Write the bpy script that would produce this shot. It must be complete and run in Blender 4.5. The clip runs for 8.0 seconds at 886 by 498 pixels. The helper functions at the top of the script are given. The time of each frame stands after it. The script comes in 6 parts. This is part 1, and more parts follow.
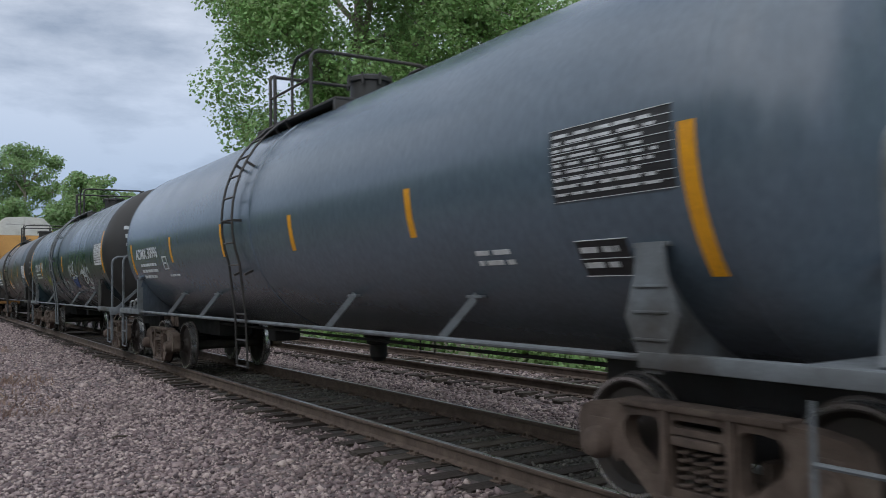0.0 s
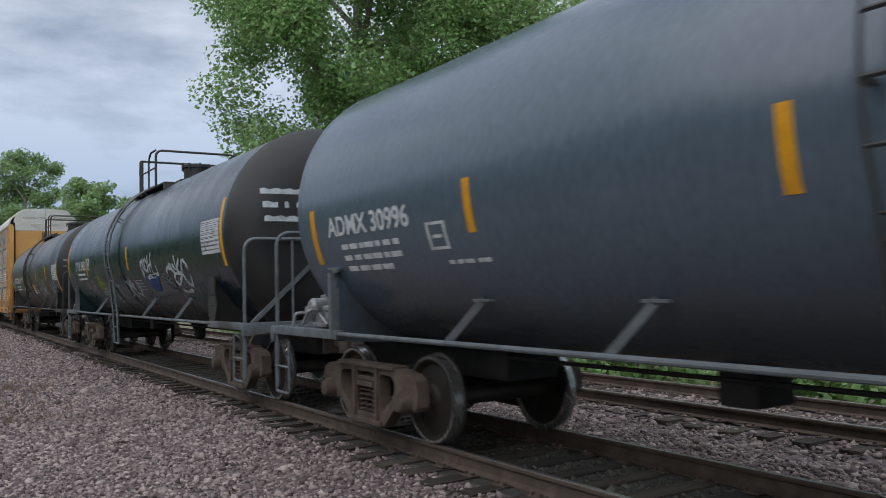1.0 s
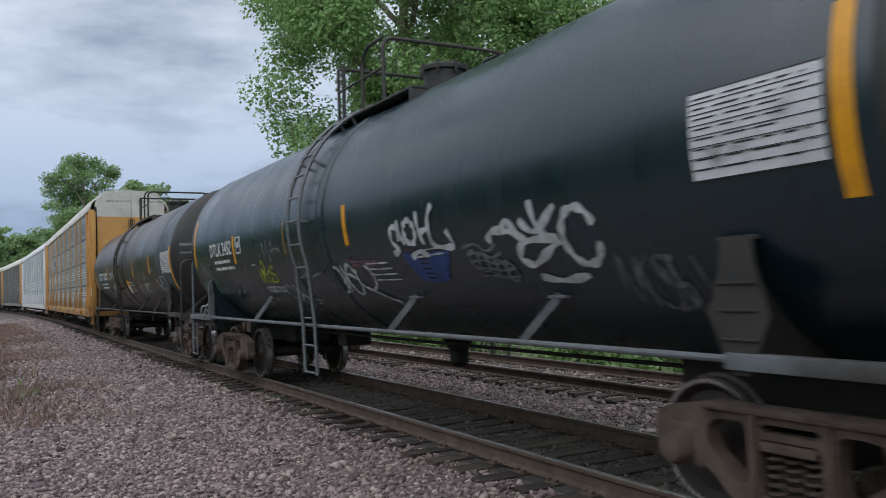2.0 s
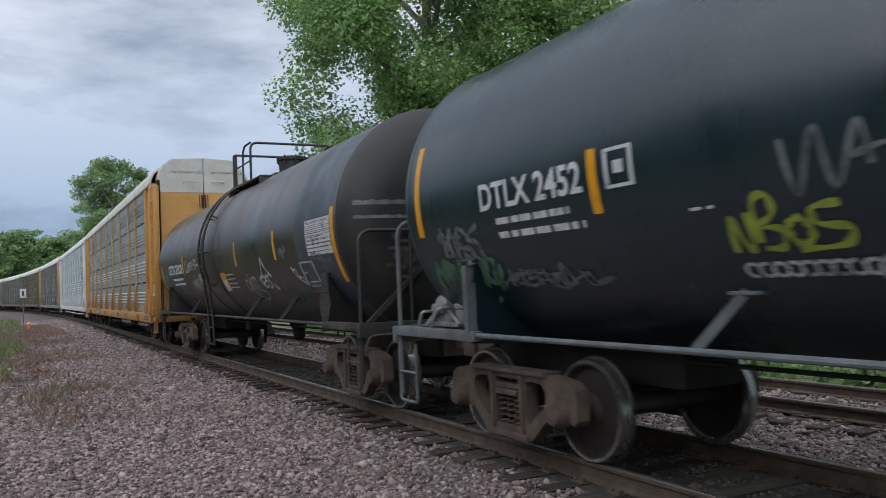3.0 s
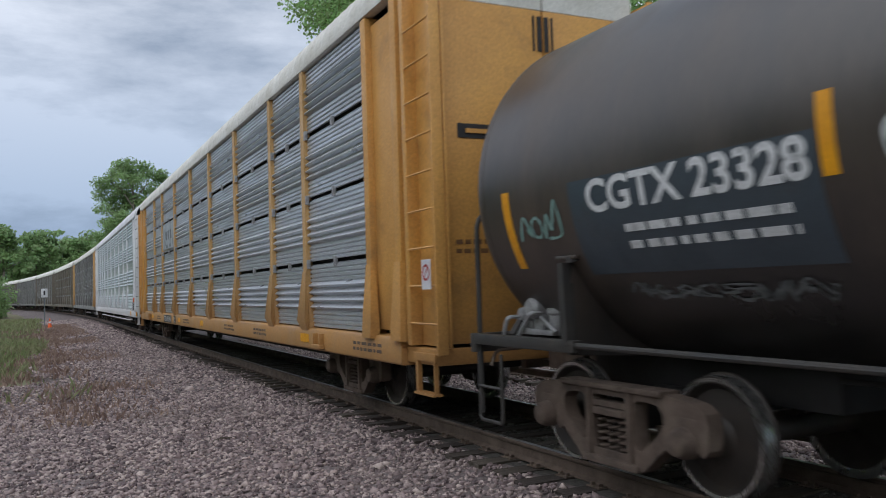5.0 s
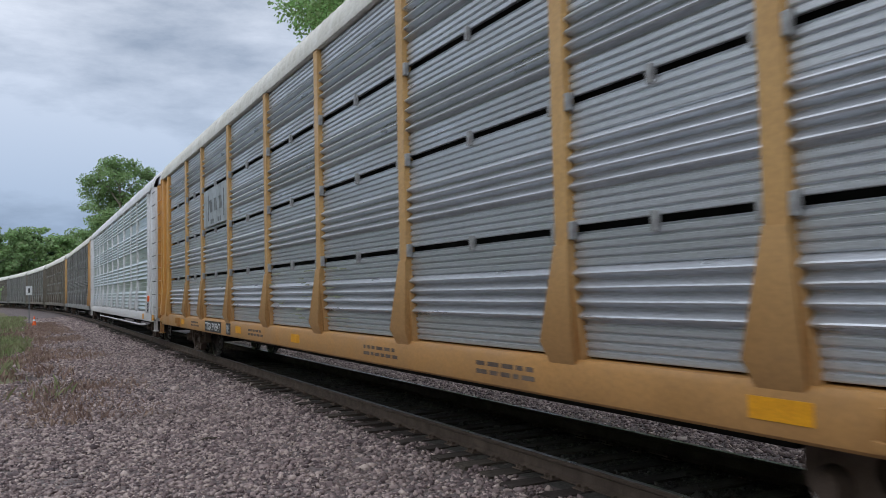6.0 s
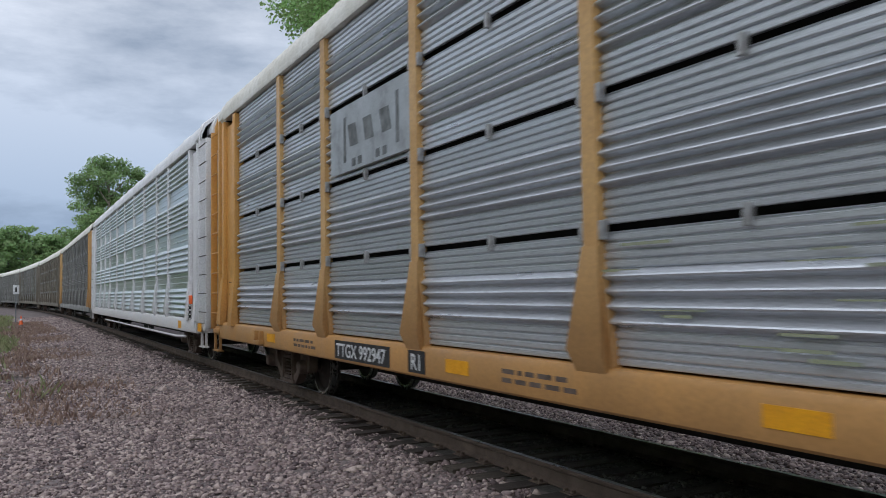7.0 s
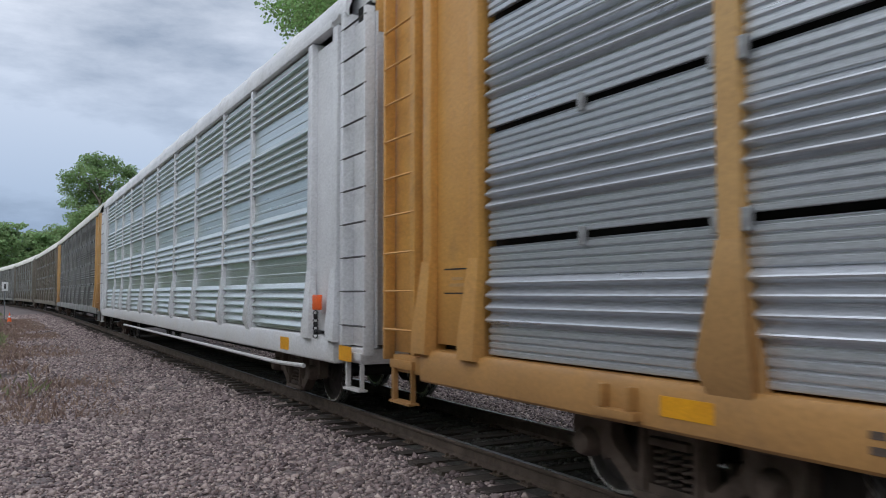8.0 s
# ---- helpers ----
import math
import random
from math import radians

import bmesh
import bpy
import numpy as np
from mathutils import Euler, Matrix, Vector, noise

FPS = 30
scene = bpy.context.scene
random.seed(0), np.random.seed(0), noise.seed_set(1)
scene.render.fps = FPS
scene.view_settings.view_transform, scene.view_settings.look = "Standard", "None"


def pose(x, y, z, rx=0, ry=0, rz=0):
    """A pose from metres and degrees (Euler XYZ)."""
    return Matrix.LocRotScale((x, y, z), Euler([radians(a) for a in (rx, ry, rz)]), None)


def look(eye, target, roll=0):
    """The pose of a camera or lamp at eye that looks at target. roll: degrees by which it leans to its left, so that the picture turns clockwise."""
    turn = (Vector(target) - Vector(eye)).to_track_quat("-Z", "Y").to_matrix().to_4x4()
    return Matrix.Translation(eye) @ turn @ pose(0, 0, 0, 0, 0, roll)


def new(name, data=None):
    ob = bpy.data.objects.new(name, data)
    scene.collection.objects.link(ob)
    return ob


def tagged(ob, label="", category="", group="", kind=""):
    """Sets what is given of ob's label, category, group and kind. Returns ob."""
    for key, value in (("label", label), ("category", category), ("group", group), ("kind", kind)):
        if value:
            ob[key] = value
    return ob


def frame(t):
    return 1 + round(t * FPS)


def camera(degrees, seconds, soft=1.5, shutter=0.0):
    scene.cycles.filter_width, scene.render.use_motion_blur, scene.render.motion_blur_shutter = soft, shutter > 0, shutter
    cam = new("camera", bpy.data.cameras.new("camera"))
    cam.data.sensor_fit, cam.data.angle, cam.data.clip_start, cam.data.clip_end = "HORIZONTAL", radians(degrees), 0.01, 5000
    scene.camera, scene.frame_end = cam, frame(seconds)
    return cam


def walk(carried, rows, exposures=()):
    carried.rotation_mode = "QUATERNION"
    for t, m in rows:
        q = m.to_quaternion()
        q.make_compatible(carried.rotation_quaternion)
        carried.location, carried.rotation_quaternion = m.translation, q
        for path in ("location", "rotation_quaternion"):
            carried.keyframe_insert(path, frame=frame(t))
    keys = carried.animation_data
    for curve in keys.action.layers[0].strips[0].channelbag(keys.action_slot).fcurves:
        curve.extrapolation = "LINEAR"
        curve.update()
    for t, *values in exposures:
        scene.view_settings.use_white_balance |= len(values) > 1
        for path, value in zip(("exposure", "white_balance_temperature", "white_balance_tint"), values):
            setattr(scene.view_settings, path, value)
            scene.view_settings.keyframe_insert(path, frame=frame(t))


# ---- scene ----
# The world: z = 0 on the rail heads, the camera stands at x = 0, y = 0, the tracks run along +y and bend to the left far off.
cam = camera(56.79, 8.0, soft=0.4, shutter=0.2)
EYE = (0.0, 0.0, 1.638)
TURNS = [(0.0, -32.623, 2.278, 1.035), (0.5, -32.73, 2.354, 1.268), (1.0, -32.588, 2.541, 1.379), (1.2, -32.40, 2.541, 1.45),
         (2.5, -27.579, 2.409, 2.225), (3.0, -27.413, 2.42, 2.314), (3.5, -27.333, 2.585, 2.216), (4.0, -27.082, 2.537, 2.165),
         (4.5, -26.512, 2.624, 2.084), (5.0, -26.21, 2.67, 1.856), (6.5, -27.582, 2.855, 0.956), (7.0, -27.788, 2.935, 0.799),
         (7.5, -27.991, 2.888, 0.659), (8.0, -28.401, 3.085, 0.084)]
walk(cam, [(t, pose(*EYE, 90 + tilt, lean, turn)) for t, turn, tilt, lean in TURNS])

SPEED = 9.24          # the train's speed, metres a second, towards the camera
MID = 5.278           # the near track's middle, abreast of the camera
APART = 4.14          # from the near track's middle to the far track's
WHEEL = 0.457         # wheel radius

# ---- light ----
world = bpy.data.worlds.new("overcast_sky")
scene.world = world
world.use_nodes = True
wn, wl = world.node_tree.nodes, world.node_tree.links
wn.clear()
w_out, w_bg = wn.new("ShaderNodeOutputWorld"), wn.new("ShaderNodeBackground")
w_sky = wn.new("ShaderNodeTexSky")
w_sky.sky_type, w_sky.sun_disc = "NISHITA", False
w_sky.sun_elevation, w_sky.sun_rotation = radians(50), radians(250)
w_sky.air_density, w_sky.dust_density = 1.5, 2.0
w_co, w_map = wn.new("ShaderNodeTexCoord"), wn.new("ShaderNodeMapping")
w_map.inputs["Scale"].default_value = (1.0, 1.0, 3.2)
w_n1, w_n2 = wn.new("ShaderNodeTexNoise"), wn.new("ShaderNodeTexNoise")
w_n1.inputs["Scale"].default_value, w_n1.inputs["Detail"].default_value, w_n1.inputs["Roughness"].default_value = 4.6, 8, 0.60
w_n2.inputs["Scale"].default_value, w_n2.inputs["Detail"].default_value = 1.5, 3
w_add = wn.new("ShaderNodeMath")
w_add.operation = "ADD"
w_ramp = wn.new("ShaderNodeValToRGB")
for (at, colour), e in zip(((0.82, (0.27, 0.325, 0.425, 1)), (1.22, (0.705, 0.75, 0.85, 1))), w_ramp.color_ramp.elements):
    e.position, e.color = min(at / 2, 1), colour
w_half = wn.new("ShaderNodeMath")
w_half.operation, w_half.inputs[1].default_value = "MULTIPLY", 0.5
w_sep, w_up = wn.new("ShaderNodeSeparateXYZ"), wn.new("ShaderNodeMapRange")
w_up.inputs["From Min"].default_value, w_up.inputs["From Max"].default_value = 0.02, 0.34
w_low = wn.new("ShaderNodeMix")
w_low.data_type, w_low.blend_type = "RGBA", "MULTIPLY"
w_low.inputs[7].default_value = (0.31, 0.45, 0.65, 1)
w_inv = wn.new("ShaderNodeMath")
w_inv.operation, w_inv.inputs[0].default_value = "SUBTRACT", 1.0
w_mix = wn.new("ShaderNodeMix")
w_mix.data_type = "RGBA"
w_mix.inputs[0].default_value = 0.985
wl.new(w_co.outputs["Generated"], w_map.inputs["Vector"])
wl.new(w_map.outputs[0], w_n1.inputs["Vector"])
wl.new(w_map.outputs[0], w_n2.inputs["Vector"])
wl.new(w_n1.outputs[0], w_add.inputs[0])
wl.new(w_n2.outputs[0], w_add.inputs[1])
wl.new(w_add.outputs[0], w_half.inputs[0])
wl.new(w_half.outputs[0], w_ramp.inputs[0])
wl.new(w_co.outputs["Generated"], w_sep.inputs[0])
wl.new(w_sep.outputs["Z"], w_up.inputs["Value"])
wl.new(w_up.outputs[0], w_inv.inputs[1])
wl.new(w_inv.outputs[0], w_low.inputs[0])
wl.new(w_ramp.outputs[0], w_low.inputs[6])
wl.new(w_sky.outputs[0], w_mix.inputs[6])
wl.new(w_low.outputs[2], w_mix.inputs[7])
wl.new(w_mix.outputs[2], w_bg.inputs["Color"])
w_bg.inputs["Strength"].default_value = 1.0
wl.new(w_bg.outputs[0], w_out.inputs["Surface"])
sun = new("sun", bpy.data.lights.new("sun", "SUN"))
sun.data.energy, sun.data.angle, sun.data.color = 2.1, radians(125), (0.97, 0.98, 1.0)
sun.matrix_world = look((-18, -11, 20), (0, 0, 0))
scene.view_settings.exposure = 0.1


# ---- materials ----
def material(name, base, second=None, rough=0.6, metal=0.0, scale=3.0, fine=60.0, mix=0.5, bump=0.15, stretch=(1, 1, 1),
             dirt=None, dirt_scale=1.2, dirt_from=0.52, dirt_to=0.75, per="", spread=0.25, rough_spread=0.15, through_light=0.0, low=None, gloss=0.5):
    """A painted, metal, stone or leaf surface: two tones in broad noise, fine grain, patches of dirt, relief."""
    m = bpy.data.materials.new(name)
    m.use_nodes = True
    n, l = m.node_tree.nodes, m.node_tree.links
    b = n["Principled BSDF"]
    co, mp = n.new("ShaderNodeTexCoord"), n.new("ShaderNodeMapping")
    mp.inputs["Scale"].default_value = stretch
    l.new(co.outputs["Object"], mp.inputs["Vector"])

    def grain(s, detail=6):
        t = n.new("ShaderNodeTexNoise")
        t.inputs["Scale"].default_value, t.inputs["Detail"].default_value, t.inputs["Roughness"].default_value = s, detail, 0.6
        l.new(mp.outputs[0], t.inputs["Vector"])
        return t.outputs[0]

    def span(v, a, z, lo=0.0, hi=1.0):
        r = n.new("ShaderNodeMapRange")
        r.inputs[1].default_value, r.inputs[2].default_value, r.inputs[3].default_value, r.inputs[4].default_value = a, z, lo, hi
        l.new(v, r.inputs[0])
        return r.outputs[0]

    def blend(fac, a, z, kind="MIX"):
        x = n.new("ShaderNodeMix")
        x.data_type, x.blend_type = "RGBA", kind
        for v, s in ((fac, 0), (a, 6), (z, 7)):
            if isinstance(v, bpy.types.NodeSocket):
                l.new(v, x.inputs[s])
            else:
                x.inputs[s].default_value = v if s == 0 else (*v, 1)
        return x.outputs[2]

    second = second or tuple(c * 0.72 for c in base)
    broad, small = grain(scale), grain(fine, 3)
    colour = blend(span(broad, 0.35, 0.68, 0, mix * 2 if mix < 0.5 else 1), base, second)
    if per:
        src = n.new("ShaderNodeObjectInfo" if per == "object" else "ShaderNodeNewGeometry")
        rnd = src.outputs["Random" if per == "object" else "Random Per Island"]
        g = n.new("ShaderNodeHueSaturation")
        l.new(span(rnd, 0, 1, 1 - spread, 1 + spread), g.inputs["Value"])
        l.new(span(rnd, 0, 1, 0.5 - spread * 0.05, 0.5 + spread * 0.05), g.inputs["Hue"])
        l.new(colour, g.inputs["Color"])
        colour = g.outputs[0]
    if dirt:
        colour = blend(span(grain(dirt_scale, 8), dirt_from, dirt_to, 0, 0.85), colour, dirt)
    if low:
        # splash and rust grime that the wheels throw up; for M_RUSTY, painted shade
        sep = n.new("ShaderNodeSeparateXYZ")
        l.new(co.outputs["Object"], sep.inputs[0])
        wob = n.new("ShaderNodeMath")
        wob.operation = "MULTIPLY_ADD"
        l.new(broad, wob.inputs[0])
        wob.inputs[1].default_value = 1.6
        l.new(sep.outputs["Z"], wob.inputs[2])
        colour = blend(span(wob.outputs[0], low[1] + 0.8, low[2] + 0.8, low[3], 0), colour, low[0])
    grainy = n.new("ShaderNodeHueSaturation")
    l.new(span(small, 0.3, 0.7, 0.86, 1.14), grainy.inputs["Value"])
    l.new(colour, grainy.inputs["Color"])
    l.new(grainy.outputs[0], b.inputs["Base Color"])
    l.new(span(broad, 0.3, 0.7, max(0.03, rough - rough_spread), min(1, rough + rough_spread)), b.inputs["Roughness"])
    b.inputs["Metallic"].default_value = metal
    b.inputs["Specular IOR Level"].default_value = gloss
    if bump:
        bp = n.new("ShaderNodeBump")
        bp.inputs["Strength"].default_value, bp.inputs["Distance"].default_value = bump, 0.01
        l.new(small, bp.inputs["Height"])
        l.new(bp.outputs[0], b.inputs["Normal"])
    if through_light:
        tr, ms = n.new("ShaderNodeBsdfTranslucent"), n.new("ShaderNodeMixShader")
        l.new(grainy.outputs[0], tr.inputs["Color"])
        ms.inputs[0].default_value = through_light
        l.new(b.outputs[0], ms.inputs[1])
        l.new(tr.outputs[0], ms.inputs[2])
        l.new(ms.outputs[0], n["Material Output"].inputs["Surface"])
    return m


GRIME = (0.045, 0.038, 0.032)
M_GREY = material("grey_tank_paint", (0.098, 0.133, 0.171), (0.088, 0.120, 0.154), rough=0.22, rough_spread=0.05, scale=0.8, fine=25, bump=0.02, stretch=(1, 1, 0.35), low=(GRIME, 1.0, 1.9, 0.55), gloss=0.75)
M_NAVY = material("blue_black_tank_paint", (0.004, 0.018, 0.026), (0.007, 0.024, 0.032), rough=0.28, rough_spread=0.10, scale=1.1, fine=20, bump=0.02, stretch=(1, 1, 0.3), dirt=(0.026, 0.034, 0.038), dirt_scale=0.9, dirt_from=0.58, dirt_to=0.9, gloss=0.85)
# low blackens the tank's lower side, painting in its shade and dark reflection
M_RUSTY = material("brown_black_tank_paint", (0.018, 0.0165, 0.016), (0.060, 0.046, 0.036), rough=0.36, rough_spread=0.10, scale=1.0, fine=22, bump=0.04, stretch=(1, 1, 0.3), dirt=(0.085, 0.060, 0.045), dirt_scale=0.9, dirt_from=0.50, dirt_to=0.8, low=((0.012, 0.014, 0.015), 1.2, 2.2, 0.7), gloss=0.9)
M_BAND = material("slate_blue_band_paint", (0.036, 0.056, 0.074), (0.030, 0.044, 0.058), rough=0.5, scale=1.4, bump=0.03, dirt=GRIME, dirt_from=0.6, gloss=0.85)
M_HEAD = material("black_head_paint", (0.018, 0.018, 0.018), (0.030, 0.028, 0.026), rough=0.5, scale=1.5, bump=0.04, dirt=(0.07, 0.055, 0.045), dirt_scale=1.0, dirt_from=0.56, dirt_to=0.8)
M_FRAME_GREY = material("grey_frame_paint", (0.155, 0.175, 0.190), (0.10, 0.11, 0.115), rough=0.55, scale=4, bump=0.05, dirt=GRIME, dirt_from=0.55)
M_FRAME_BLACK = material("black_frame_paint", (0.028, 0.028, 0.028), (0.045, 0.040, 0.035), rough=0.55, scale=4, bump=0.05, dirt=(0.09, 0.075, 0.06), dirt_from=0.6)
# grimy frame black, taken darker to paint in the shade under the cars
M_UNDER = material("grimy_shade_black_underframe", (0.010, 0.010, 0.011), (0.018, 0.016, 0.015), rough=0.75, scale=4, bump=0.1, dirt=(0.035, 0.030, 0.026), dirt_from=0.6)
M_CAST = material("rusty_cast_steel", (0.125, 0.090, 0.070), (0.070, 0.052, 0.043), rough=0.85, scale=5, fine=90, bump=0.5, dirt=(0.17, 0.135, 0.105), dirt_scale=3)
M_WHEEL = material("brown_wheel_steel", (0.040, 0.033, 0.028), (0.024, 0.020, 0.018), rough=0.6, scale=6, fine=80, bump=0.2, dirt=(0.085, 0.066, 0.052), dirt_scale=3)
M_TREAD = material("polished_wheel_tread", (0.52, 0.52, 0.51), (0.42, 0.42, 0.41), rough=0.28, metal=0.9, scale=10, bump=0.03)
M_YELLOW = material("amber_reflective_tape", (0.78, 0.36, 0.012), (0.68, 0.30, 0.012), rough=0.4, scale=6, bump=0.03, dirt=(0.25, 0.15, 0.03), dirt_scale=5, dirt_from=0.62)
M_LETTER = material("white_stencil_paint", (0.68, 0.70, 0.71), (0.50, 0.52, 0.53), rough=0.6, scale=9, bump=0.02, dirt=(0.16, 0.17, 0.18), dirt_scale=9, dirt_from=0.58)
M_SPRAY = material("white_spray_paint", (0.60, 0.64, 0.65), (0.34, 0.38, 0.39), rough=0.6, scale=7, bump=0.02, dirt=(0.06, 0.07, 0.07), dirt_scale=6, dirt_from=0.55)
M_SPRAY_DIM = material("faded_grey_spray_paint", (0.19, 0.21, 0.215), (0.09, 0.10, 0.105), rough=0.65, scale=6, bump=0.02, dirt=(0.03, 0.033, 0.033), dirt_scale=5, dirt_from=0.5)
M_SPRAY_PINK = material("dull_pink_spray_paint", (0.16, 0.085, 0.10), (0.08, 0.05, 0.06), rough=0.6, scale=7, bump=0.02, dirt=(0.03, 0.03, 0.035), dirt_scale=6, dirt_from=0.5)
M_SPRAY_GREEN = material("lime_spray_paint", (0.34, 0.40, 0.05), (0.22, 0.27, 0.05), rough=0.6, scale=7, bump=0.02)
M_SPRAY_TEAL = material("green_spray_paint", (0.10, 0.22, 0.14), (0.04, 0.08, 0.06), rough=0.6, scale=5, bump=0.02)
M_SPRAY_MINT = material("pale_green_spray_paint", (0.26, 0.44, 0.40), (0.16, 0.30, 0.28), rough=0.6, scale=6, bump=0.02)
M_SPRAY_BLUE = material("blue_spray_paint", (0.02, 0.06, 0.24), (0.02, 0.05, 0.15), rough=0.6, scale=5, bump=0.02, dirt=(0.03, 0.04, 0.06), dirt_scale=4, dirt_from=0.5)
M_RED = material("red_paint", (0.45, 0.04, 0.03), rough=0.55, scale=6)
M_ORANGE = material("orange_plastic", (0.85, 0.13, 0.02), (0.75, 0.11, 0.02), rough=0.5, scale=6, bump=0.02)
M_PLATE = material("white_data_panel", (0.68, 0.69, 0.72), (0.56, 0.57, 0.60), rough=0.5, scale=6, dirt=(0.2, 0.2, 0.2), dirt_scale=4, dirt_from=0.6)
M_PALE = material("pale_emblem_paint", (0.36, 0.40, 0.43), (0.28, 0.31, 0.33), rough=0.5, scale=3, dirt=(0.2, 0.21, 0.22), dirt_scale=3, dirt_from=0.55)
M_INK = material("black_print", (0.02, 0.02, 0.022), rough=0.6, scale=8)
M_BROWN_PRINT = material("brown_stencil_print", (0.20, 0.10, 0.04), rough=0.6, scale=8)
M_ALU = material("galvanised_valve", (0.42, 0.43, 0.44), (0.28, 0.28, 0.28), rough=0.5, metal=0.4, scale=9, bump=0.1)
M_RACK = material("amber_rack_paint", (0.60, 0.315, 0.080), (0.52, 0.265, 0.070), rough=0.5, scale=1.2, fine=30, bump=0.008, dirt=(0.24, 0.14, 0.06), dirt_scale=1.6, dirt_from=0.58, dirt_to=0.85, low=((0.19, 0.10, 0.05), 0.7, 1.7, 0.65))
M_POST = material("faded_amber_post_paint", (0.56, 0.345, 0.135), (0.48, 0.285, 0.11), rough=0.5, scale=1.5, fine=30, bump=0.008, dirt=(0.32, 0.20, 0.10), dirt_scale=2, dirt_from=0.6, low=((0.30, 0.15, 0.055), 1.2, 2.3, 0.7))
M_CREAM = material("chalky_white_paint", (0.66, 0.66, 0.62), (0.54, 0.53, 0.48), rough=0.6, scale=2, fine=30, bump=0.008, dirt=(0.30, 0.28, 0.24), dirt_scale=2.5, dirt_from=0.62)
M_GALV = material("galvanised_panel", (0.58, 0.61, 0.65), (0.47, 0.495, 0.53), rough=0.38, metal=0.6, scale=1.5, fine=40, bump=0.08, stretch=(1, 0.3, 2.5), per="object", spread=0.10, dirt=(0.17, 0.165, 0.155), dirt_scale=1.4, dirt_from=0.58, dirt_to=0.9)
M_BRIGHT = material("bright_zinc_panel", (0.70, 0.76, 0.76), (0.58, 0.64, 0.64), rough=0.30, rough_spread=0.05, metal=0.8, scale=1.6, fine=40, bump=0.02, stretch=(1, 0.15, 3), per="object", spread=0.08)
M_TAN = material("tan_weathered_panel", (0.165, 0.142, 0.112), (0.135, 0.120, 0.098), rough=0.6, metal=0.1, scale=1.5, bump=0.06, per="object", spread=0.10)
M_DULL = material("dull_grey_panel", (0.225, 0.225, 0.220), (0.175, 0.175, 0.170), rough=0.55, metal=0.2, scale=1.5, bump=0.06, per="object", spread=0.10)
M_WHITE = material("white_rack_paint", (0.70, 0.71, 0.73), (0.60, 0.61, 0.63), rough=0.5, scale=1.5, fine=30, bump=0.006, dirt=(0.36, 0.34, 0.31), dirt_scale=2, dirt_from=0.62, dirt_to=0.9, low=((0.33, 0.29, 0.25), 0.7, 1.4, 0.5))
# near black for hoses and chain, and for painted shade inside the racks
M_DARK = material("near_black_paint_and_shade", (0.012, 0.012, 0.013), rough=0.8, scale=3)
M_RAIL = material("rusty_rail_steel", (0.115, 0.082, 0.062), (0.080, 0.058, 0.046), rough=0.8, scale=4, fine=70, bump=0.25, dirt=(0.17, 0.125, 0.095), dirt_scale=3)
M_RAILTOP = material("worn_rail_head", (0.33, 0.31, 0.30), (0.25, 0.235, 0.225), rough=0.35, metal=0.8, scale=3, bump=0.03)
M_TIE = material("weathered_tie_timber", (0.075, 0.058, 0.046), (0.040, 0.033, 0.028), rough=0.9, scale=4, fine=40, bump=0.6, stretch=(0.4, 4, 4), per="object", spread=0.35)
# darker than the loose stones, as painted shade in the gaps between them
M_BALLAST = material("pink_grey_ballast", (0.190, 0.153, 0.148), (0.080, 0.064, 0.063), rough=0.9, scale=14, fine=45, bump=1.0, dirt=(0.10, 0.082, 0.078), dirt_scale=0.35, dirt_from=0.5)
M_STONE = material("crushed_pink_granite", (0.315, 0.245, 0.235), (0.185, 0.138, 0.136), rough=0.88, scale=9, fine=70, bump=0.25, per="island", spread=0.72, dirt=(0.17, 0.130, 0.118), dirt_scale=0.4, dirt_from=0.54)
# oil stains, with the shade under the train painted into the colour too
M_OILY_SHADE = material("oil_and_shade_ballast", (0.075, 0.070, 0.062), (0.045, 0.042, 0.038), rough=0.85, scale=20, fine=45, bump=0.9)
M_OILY_SHADE_STONE = material("oil_and_shade_stones", (0.110, 0.102, 0.092), (0.070, 0.066, 0.060), rough=0.85, scale=9, fine=70, bump=0.25, per="island", spread=0.5, dirt=(0.06, 0.065, 0.045), dirt_scale=0.6, dirt_from=0.5)
M_SOIL = material("dry_grassy_soil", (0.130, 0.135, 0.060), (0.200, 0.160, 0.105), rough=0.95, scale=0.5, fine=14, bump=0.6)
M_GRASS = material("green_grass_blades", (0.185, 0.235, 0.095), (0.270, 0.255, 0.150), rough=0.7, scale=0.6, bump=0, per="island", spread=0.3, through_light=0.3)
M_DRY = material("dry_brown_weeds", (0.300, 0.210, 0.165), (0.215, 0.145, 0.120), rough=0.85, scale=0.8, bump=0, per="island", spread=0.3, through_light=0.2)
M_LEAF = material("cottonwood_leaves", (0.300, 0.450, 0.175), (0.225, 0.365, 0.135), rough=0.5, scale=0.5, bump=0, per="island", spread=0.35, through_light=0.5)
M_LEAF_FAR = material("distant_leaves", (0.275, 0.400, 0.165), (0.215, 0.330, 0.140), rough=0.55, scale=0.2, bump=0, per="island", spread=0.3, through_light=0.5)
M_BARK = material("furrowed_bark", (0.27, 0.24, 0.20), (0.18, 0.155, 0.13), rough=0.9, scale=5, fine=30, bump=0.7, stretch=(3, 3, 0.6))


